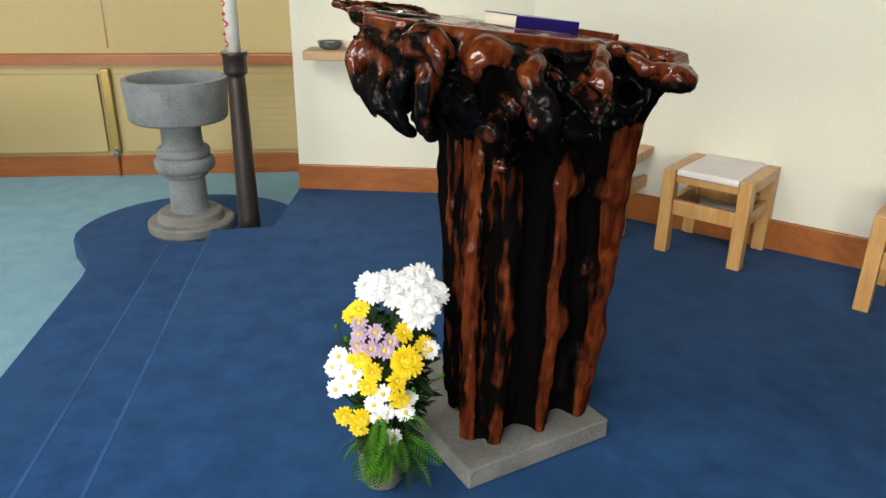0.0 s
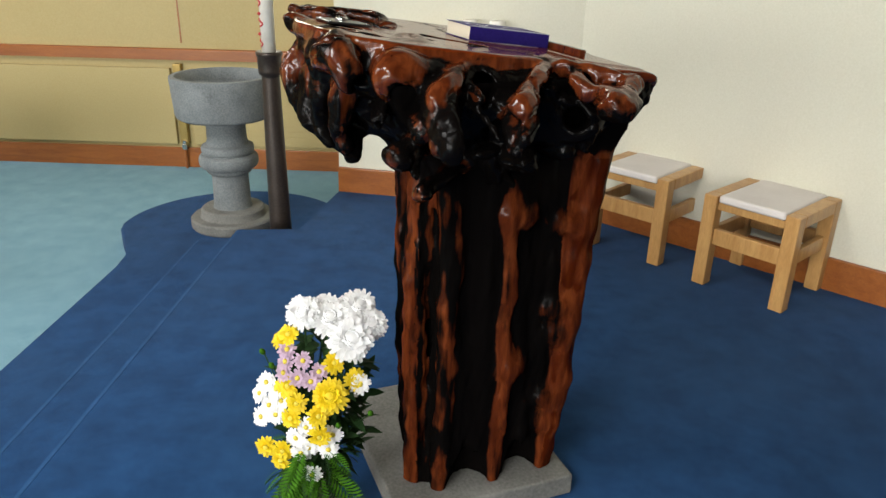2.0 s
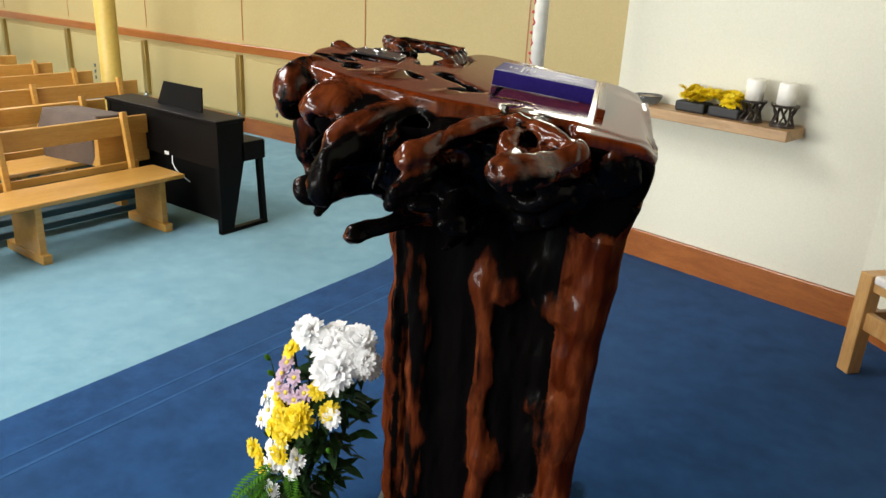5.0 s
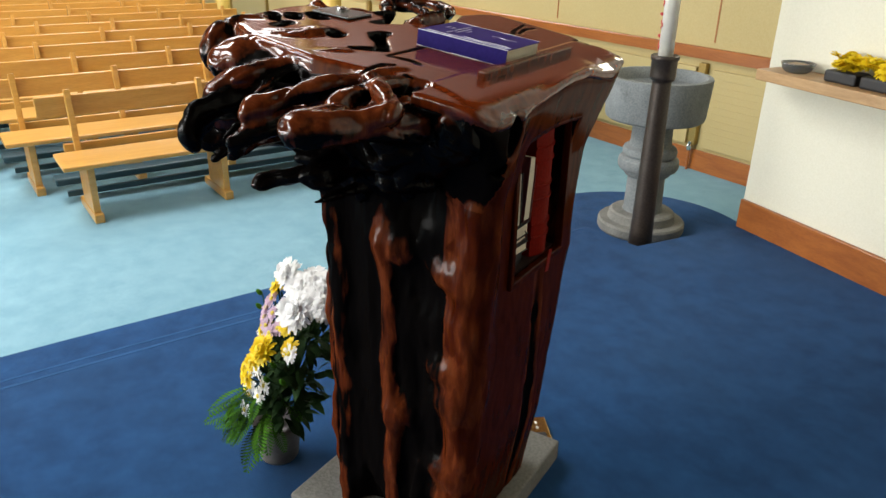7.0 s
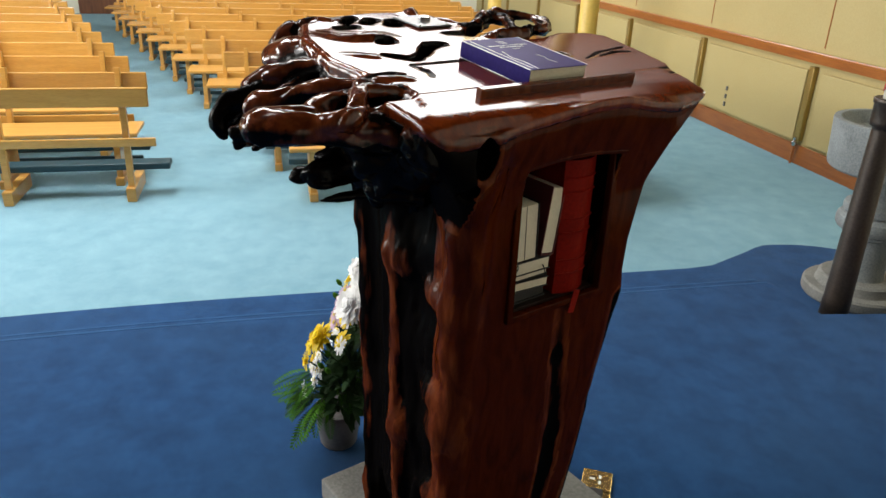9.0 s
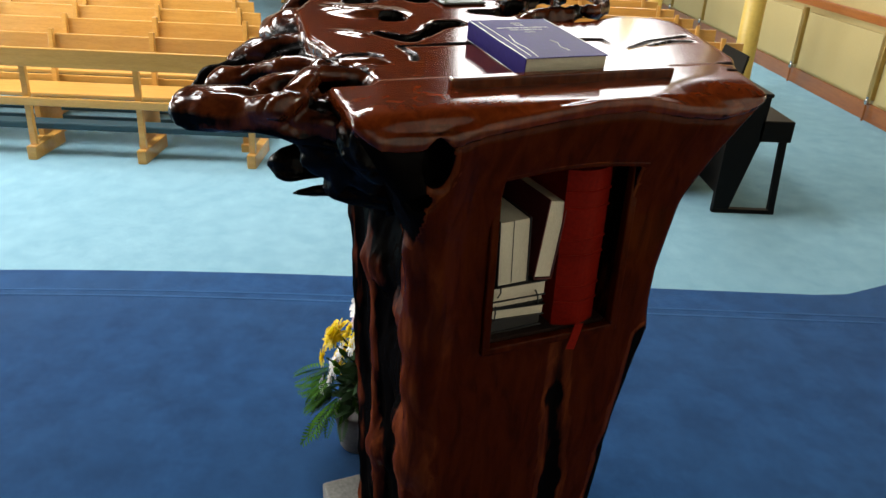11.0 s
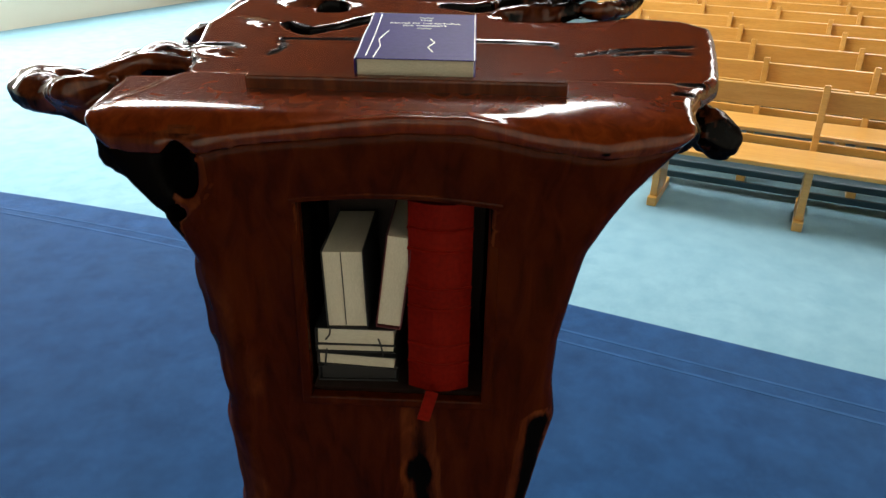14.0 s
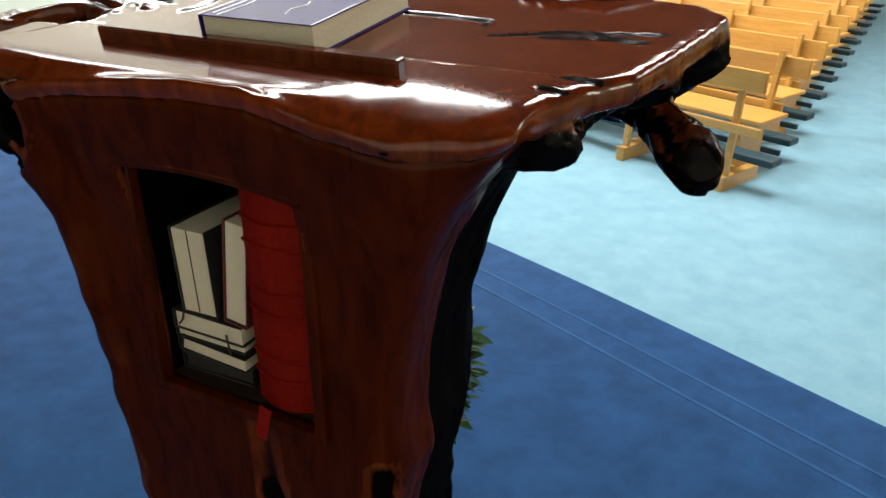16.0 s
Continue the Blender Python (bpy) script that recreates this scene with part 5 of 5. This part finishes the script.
def fern_mesh():
    bm = bmesh.new()
    tube([(0.18 * i / 8, 0, 0.02 * math.sin(i / 3) - 0.05 * (i / 8) ** 2) for i in range(9)], 0.0012, 4, bm)
    for i in range(1, 14):
        x = 0.18 * i / 14
        z = -0.05 * (i / 14) ** 2
        ln = 0.040 * math.sin(math.pi * (0.15 + 0.8 * i / 14))
        for s in (-1, 1):
            a = [bm.verts.new(p) for p in ((x - 0.001, 0, z), (x + ln * 0.35 - 0.002, s * ln * 0.55, z + 0.003), (x + ln * 0.6, s * ln, z - 0.004), (x + ln * 0.3 + 0.006, s * ln * 0.45, z - 0.002))]
            bm.faces.new(a)
    return mesh_of(bm, "fern", True)


leaves = [leaf_mesh(0.058 + 0.01 * i, 0.026, i) for i in range(2)]
ferns = {FERN: fern_mesh(), LEAF: fern_mesh()}
for i in range(250):
    a, z = rnd.uniform(0, 360), rnd.uniform(0.14, 0.50)
    r = (0.04 + 0.05 * math.sin(math.pi * (z - 0.1) / 0.5)) * rnd.uniform(0.4, 1.0) * (1.35 if 0 < a < 180 else 1.0)
    part("leaf", leaves[i % 2], LEAF, arrangement, m=Matrix.Translation((r * math.cos(radians(a)) + 0.12 * (z - 0.12) + 0.01, 0.6 * r * math.sin(radians(a)) + 0.022 + 0.35 * (z - 0.22), z)) @ pose(0, 0, 0, rnd.uniform(-30, 30), rnd.uniform(-50, 45), a + rnd.uniform(-30, 30)))
for i in range(44):
    a = rnd.uniform(-135, -25) if i % 4 else rnd.uniform(-25, 200)
    z = rnd.uniform(0.155, 0.27)
    green = FERN if i % 3 else LEAF
    part("fern_frond", ferns[green], green, arrangement, m=Matrix.Translation((0.05 * math.cos(radians(a)) + 0.01, 0.05 * math.sin(radians(a)) - 0.02, z)) @ pose(0, 0, 0, rnd.uniform(-25, 25), rnd.uniform(-5, 42), a) @ Matrix.Diagonal((rnd.uniform(0.45, 0.78) if i % 4 else 0.5,) * 3 + (1,)))

# ---- font and paschal candle ----
font = thing("baptismal_font", "round grey stone baptismal font on a turned pillar", "font", pose(-1.03, 4.58, -0.26))
part("base", lathe([(0.255, 0.0), (0.262, 0.012), (0.262, 0.055), (0.252, 0.066), (0.205, 0.068), (0.20, 0.076), (0.195, 0.112), (0.182, 0.122), (0.13, 0.124)], 64), STONE_PALE, font, "stepped pale stone base")
part("pillar", lathe([(0.122, 0.12), (0.114, 0.14), (0.110, 0.345), (0.128, 0.347), (0.136, 0.356), (0.136, 0.376), (0.150, 0.379), (0.168, 0.386), (0.178, 0.402), (0.180, 0.425), (0.176, 0.448), (0.164, 0.462), (0.150, 0.466),
                      (0.150, 0.472), (0.158, 0.482), (0.160, 0.500), (0.154, 0.518), (0.138, 0.526), (0.126, 0.530), (0.119, 0.56), (0.118, 0.63), (0.124, 0.67), (0.134, 0.70)], 56), STONE, font, "turned stone pillar")
part("bowl", lathe([(0.12, 0.69), (0.270, 0.694), (0.282, 0.704), (0.287, 0.72), (0.300, 0.93), (0.297, 0.94), (0.270, 0.942), (0.262, 0.936), (0.235, 0.88), (0.18, 0.845), (0.10, 0.832), (0.01, 0.83)], 72), STONE, font, "drum-shaped stone bowl")
for ob in font.children:
    for p in ob.data.polygons:
        p.use_smooth = True
    ob.data.set_sharp_from_angle(angle=radians(28))

candle = thing("paschal_candle_stand", "tall dark bronze candle stand holding a white candle", "candle stand", pose(-0.595, 4.065, -0.26))
part("shaft", lathe([(0.066, 0.0), (0.066, 0.01), (0.058, 0.3), (0.047, 1.02), (0.047, 1.035), (0.060, 1.04), (0.062, 1.06), (0.062, 1.13), (0.068, 1.136), (0.069, 1.152), (0.064, 1.156), (0.05, 1.15)], 32), BRONZE, candle, "tapering dark bronze shaft", smooth=True)
part("candle", lathe([(0.036, 1.14), (0.036, 2.10), (0.030, 2.11), (0.004, 2.112)], 32), WAX, candle, "white wax candle", smooth=True)
for i in range(9):
    z = 1.18 + 0.10 * i
    side = radians(205 + 12 * (i % 2))
    curl = [(0.0375 * math.cos(side + 0.55 * math.sin(q)), 0.0375 * math.sin(side + 0.55 * math.sin(q)), z + 0.028 * (q / 3.2)) for q in [0.45 * k for k in range(10)]]
    part("wax_ornament", tube(curl, 0.0045, 6), RED, candle, "raised red wax ornament")
    part("wax_bead", moved(lathe([(0.008, 0), (0.009, 0.006), (0.005, 0.013), (0.001, 0.015)], 10), Matrix.Translation((0.035 * math.cos(side), 0.035 * math.sin(side), z + 0.062)) @ pose(0, 0, 0, 0, 80, math.degrees(side))), RED, candle)
for z, s in ((0.44, 0.025), (0.33, 0.05)):
    part("chalk_mark", tube([(0.051 * math.cos(a), 0.051 * math.sin(a), z + s * math.sin(2.2 * (a + 1.2))) for a in [radians(-95 + 6 * k) for k in range(8)]], 0.003, 5), SILVER, candle, "pale scratched mark")

# ---- stools ----


def make_stool(m):
    st = thing("stool", "low beech stool with a pale woven cushion, against the wall", "stool", m, "stools along the wall")
    w, d, h, t = 0.215, 0.205, 0.43, 0.031
    for sx in (-1, 1):
        for sy in (-1, 1):
            part("leg", box(sx * w - t * (1 + sx), sx * w + t * (1 - sx), sy * d - t * (1 + sy), sy * d + t * (1 - sy), 0, h, 0.005), BEECH, st)
        part("side_rail", box(sx * w - t * (1 + sx), sx * w + t * (1 - sx), -d + 2 * t, d - 2 * t, h - 0.055, h, 0.004), BEECH, st)
        part("side_stretcher", box(sx * (w - t) - 0.014, sx * (w - t) + 0.014, -d + 2 * t, d - 2 * t, 0.20, 0.265, 0.004), BEECH, st)
    for sy in (-1, 1):
        part("front_stretcher", box(-w + 2 * t, w - 2 * t, sy * (d - t) - 0.014, sy * (d - t) + 0.014, 0.20, 0.275, 0.004), BEECH, st)
        part("seat_rail", box(-w + 2 * t, w - 2 * t, sy * (d - t) - 0.014, sy * (d - t) + 0.014, h - 0.065, h - 0.03, 0.003), BEECH, st)
    part("cushion", box(-w + 2 * t + 0.003, w - 2 * t - 0.003, -d + 0.004, d - 0.004, h - 0.03, h + 0.006, 0.012, seg=3), CUSHION, st, "pale woven cushion")
    return st


stool = make_stool(pose(1.805, 3.345, 0, 0, 0, -46))
copy_thing(stool, pose(1.366, 3.81, 0, 0, 0, -42))
copy_thing(stool, pose(2.405, 2.62, 0, 0, 0, -46))

# ---- shelf on the cream wall ----
ALONG = math.degrees(math.atan2(BEND[1] - CORNER[1], BEND[0] - CORNER[0]))
SHELF = pose(CORNER[0], CORNER[1], 0, 0, 0, ALONG)
shelf = thing("wall_shelf", "light oak shelf fixed to the cream wall", "shelf", SHELF)
part("board", box(0.11, 1.02, -0.20, -0.001, 0.812, 0.862, 0.004), OAK, shelf)
dish = thing("glass_dish", "small clear glass dish on the shelf", "dish", SHELF @ pose(0.25, -0.10, 0.862))
part("bowl", lathe([(0.045, 0), (0.062, 0.012), (0.075, 0.045), (0.072, 0.045), (0.058, 0.015), (0.01, 0.006)], 28), GLASS, dish, smooth=True)
for x in (0.51, 0.685):
    tray = thing("flower_tray", "black tray of yellow flowers on the shelf", "flowers", SHELF @ pose(x, -0.10, 0.862), "flower trays")
    part("tray", box(-0.078, 0.078, -0.05, 0.05, 0, 0.05, 0.01), INK, tray)
    for i in range(40):
        part("blossom", heads["yellow_daisy"][0], PETAL_Y, tray, m=pose(rnd.uniform(-0.075, 0.075), rnd.uniform(-0.055, 0.055), 0.066 + rnd.uniform(0, 0.045), rnd.uniform(-40, 40), rnd.uniform(-40, 40), 0))
for x in (0.80, 0.95):
    holder = thing("candle_holder", "dark openwork holder with a short white candle on the shelf", "candle", SHELF @ pose(x, -0.10, 0.862), "candles on the shelf")
    bm = lathe([(0.055, 0), (0.055, 0.012), (0.03, 0.016)], 24)
    for i in range(8):
        a = 2 * math.pi * i / 8
        tube([(0.05 * math.cos(a), 0.05 * math.sin(a), 0.01), (0.035 * math.cos(a + 0.4), 0.035 * math.sin(a + 0.4), 0.05), (0.055 * math.cos(a), 0.055 * math.sin(a), 0.095)], 0.006, 6, bm)
    part("holder", bm, BRONZE, holder)
    part("cup", moved(lathe([(0.03, 0.085), (0.06, 0.09), (0.062, 0.10), (0.045, 0.10)], 24), pose(0, 0, 0)), BRONZE, holder)
    part("candle", lathe([(0.042, 0.098), (0.042, 0.19), (0.038, 0.195), (0.004, 0.193)], 28), WAX, holder, "short white candle", smooth=True)

# ---- panels and fittings of the nave wall ----
TILT_Y = math.degrees(math.atan2(YA[1] - YB[1], YA[0] - YB[0]))


def on_wall(x):
    return pose(x, YA[1] + (YA[0] - x) * -(YA[1] - YB[1]) / (YA[0] - YB[0]), 0, 0, 0, TILT_Y)


for i in range(9):
    x = -1.95 - 1.80 * i
    w = 1.68
    p = thing("radiator_panel", "pale yellow heater panel below the rail", "panel", on_wall(x), "heater panels along the wall")
    part("panel", box(-w + 0.02, -0.05, -0.035, -0.001, NAVE + 0.20, 0.44, 0.006), YELLOW, p)
    part("pipe_cover", box(-0.02, 0.05, -0.05, -0.001, NAVE + 0.21, 0.48, 0.008), GOLD, p, "brass-coloured pipe cover")
    part("valve", moved(lathe([(0.022, 0), (0.024, 0.04), (0.016, 0.05), (0.016, 0.075), (0.002, 0.078)], 16), pose(0.015, -0.055, NAVE + 0.165)), CHROME, p, "chrome valve")
    part("pipe", tube([(0.015, -0.055, NAVE), (0.015, -0.055, NAVE + 0.17)], 0.011, 10), SKIRT, p)
    seam = setting("trim", box(-0.006, 0.006, -0.004, -0.001, 0.64, CEIL - 0.05), SKIRT, "narrow joint between wall panels")
    seam.matrix_basis = on_wall(x + 0.06)

louvre = thing("louvred_panel", "yellow louvred heater panel behind the font", "panel", on_wall(-0.40))
part("panel", box(-1.45, 0.0, -0.03, -0.001, NAVE + 0.20, 0.44, 0.006), YELLOW, louvre)
for i in range(11):
    part("slat", box(-1.43, -0.02, -0.033, -0.030, NAVE + 0.235 + 0.053 * i, NAVE + 0.282 + 0.053 * i, 0.0015), YELLOW, louvre)
for x in (-4.93, -8.5):
    hook = thing("coat_hook", "small grey hook strip on the yellow panel", "hook", on_wall(x))
    for i in range(3):
        part("hook", box(-0.012, 0.012, -0.052, -0.035, -0.13 + 0.08 * i, -0.085 + 0.08 * i, 0.004), VASE, hook)

# ---- pews ----


def board(name, x0, x1, y0, y1, z0, z1, parent, material=PINE, bevel=0.006, m=None):
    return part(name, box(x0, x1, y0, y1, z0, z1, bevel), material, parent, m=m)


def make_pew(m, length, label="long varnished pine pew with an open back and dark kneeler"):
    """Seat edge at local x = 0 towards the altar, back behind it; y runs along the pew."""
    p = thing("pew", label, "pew", m, "rows of pews")
    board("seat", -0.36, 0.02, -0.06, length + 0.06, 0.37, 0.40, p)
    board("top_rail", -0.475, -0.445, -0.10, length + 0.10, 0.62, 0.755, p)
    board("lower_rail", -0.435, -0.41, 0.02, length - 0.02, 0.385, 0.44, p)
    n = max(2, round(length / 0.88) + 1)
    for i in range(n):
        y = 0.10 + (length - 0.2) * i / (n - 1)
        part("support", moved(box(-0.34, -0.02, y - 0.022, y + 0.022, 0.05, 0.37, 0.004), pose(0, 0, 0)), PINE, p)
        part("foot", box(-0.44, 0.02, y - 0.03, y + 0.03, 0, 0.06, 0.005), PINE, p)
        bm = box(-0.02, 0.02, y - 0.02, y + 0.02, 0, 0.44, 0.004)
        part("back_post", moved(bm, Matrix.Translation((-0.37, 0, 0.36)) @ pose(0, 0, 0, 0, -8, 0)), PINE, p)
    board("kneeler", -0.62, -0.48, -0.06, length + 0.06, 0.13, 0.18, p, TEAL, 0.012)
    part("kneeler_bar", box(-0.50, -0.47, 0.0, length, 0.05, 0.09, 0.004), TEAL, p)
    return p


ROW = 0.76
shift = 0.235
for r in range(13):
    x = -3.20 - ROW * r
    y0 = 1.75 - shift * r
    y1 = (3.69, 3.82, 4.6)[min(r, 2)]
    make_pew(pose(x, y0, NAVE), y1 - y0)
for r in range(12):
    x = -3.72 - ROW * r
    y1 = 0.70 - 0.245 * (r + 0.6)
    make_pew(pose(x, -2.0 - 0.25 * r, NAVE), y1 + 2.0 + 0.25 * r)
rail = thing("front_kneeler", "pine kneeling rail with a dark teal kneeler before the front pew", "kneeler", pose(-3.36, -1.95, NAVE))
board("top_rail", -0.015, 0.015, 0, 2.72, 0.67, 0.80, rail)
board("lower_rail", -0.013, 0.013, 0.03, 2.74, 0.395, 0.455, rail)
for i in range(4):
    y = 0.17 + 0.79 * i
    part("post", moved(box(-0.018, 0.018, y - 0.022, y + 0.022, 0, 0.72, 0.004), pose(-0.03, 0, 0, 0, -3, 0)), PINE, rail)
    part("foot", box(-0.42, 0.03, y - 0.032, y + 0.032, 0, 0.10, 0.005), PINE, rail)
board("kneeler", -0.25, -0.11, -0.1, 2.80, 0.19, 0.24, rail, TEAL, 0.012)

case = thing("instrument_case", "brown leatherette case lying on a pew", "case", pose(-4.05, 3.55, NAVE + 0.40, 0, 0, 10))
part("lid", moved(prism([(-0.17, 0), (0.17, 0), (0.20, 0.22), (0.14, 0.34), (-0.14, 0.36), (-0.20, 0.22)], -0.28, 0.28, bevel=0.02), pose(0, 0, 0.0, 90, 0, 90)), VELVET, case)
crate = thing("wooden_box", "small pine box on a pew beside the case", "box", pose(-3.82, 3.62, NAVE + 0.40))
part("box", box(-0.12, 0.12, -0.2, 0.2, 0, 0.30, 0.006), PINE, crate)

# ---- piano ----
piano = thing("upright_piano", "black digital piano standing beside the front pews", "piano", pose(-2.86, 3.80, NAVE))
for x in (-1.30, -0.02):
    part("side_panel", prism([(0.0, 0.0), (0.10, 0.0), (0.22, 0.50), (0.23, 0.79), (0.0, 0.79)], -0.02, 0.02), BLACK, piano, m=pose(x, 0, 0) @ pose(0, 0, 0, 90, 0, 90))
part("back_panel", box(-1.28, -0.04, 0.005, 0.025, 0.48, 0.79, 0.003), BLACK, piano)
part("lower_panel", box(-1.28, -0.04, 0.08, 0.10, 0.06, 0.48, 0.003), BLACK, piano)
part("top_board", box(-1.33, 0.01, -0.012, 0.24, 0.79, 0.815, 0.006), BLACK, piano)
part("key_bed", box(-1.32, 0.0, 0.20, 0.42, 0.50, 0.64, 0.008), BLACK, piano)
for x in (-1.30, -0.02):
    part("leg", moved(box(x - 0.022, x + 0.022, -0.02, 0.02, 0, 0.51, 0.004), pose(0, 0.40, 0, 3, 0, 0)), BLACK, piano)
    part("foot", box(x - 0.024, x + 0.024, 0.0, 0.42, 0, 0.03, 0.004), BLACK, piano)
part("music_stand", moved(prism([(-0.26, 0), (0.26, 0), (0.20, 0.17), (-0.24, 0.17)], -0.008, 0.008), pose(-0.58, 0.13, 0.815, 72, 0, 0)), BLACK, piano)
part("socket_label", box(-0.62, -0.57, 0.001, 0.004, 0.485, 0.51), WHITE, piano, "white label on the back")
part("cable", tube([(-0.52, -0.004, 0.49), (-0.50, -0.02, 0.44), (-0.47, -0.02, 0.40), (-0.44, 0.0, 0.36), (-0.42, 0.06, 0.30)], 0.004, 6), WHITE, piano, "thin white cable")

# ---- columns and the far end ----
for x, y in ((-6.6, 5.3), (-10.2, 5.2)):
    col = setting("column", moved(lathe([(0.115, 0), (0.11, 0.05), (0.11, CEIL - NAVE)], 32), pose(x, y, NAVE)), COLUMN, "round yellow-painted column", True)
door = tagged(thing("door_1", "dark brown double door at the end of the nave", "door", pose(FAR, -1.2, NAVE)), kind="structure")
for y in (-0.92, 0.02):
    leafd = part("door_leaf", box(0.0, 0.05, y, y + 0.9, 0, 2.05, 0.01), DARKWOOD, door)
    part("handle", tube([(0.06, y + 0.45, 0.95), (0.09, y + 0.45, 1.0), (0.06, y + 0.45, 1.15)], 0.01, 8), BRASS, door)
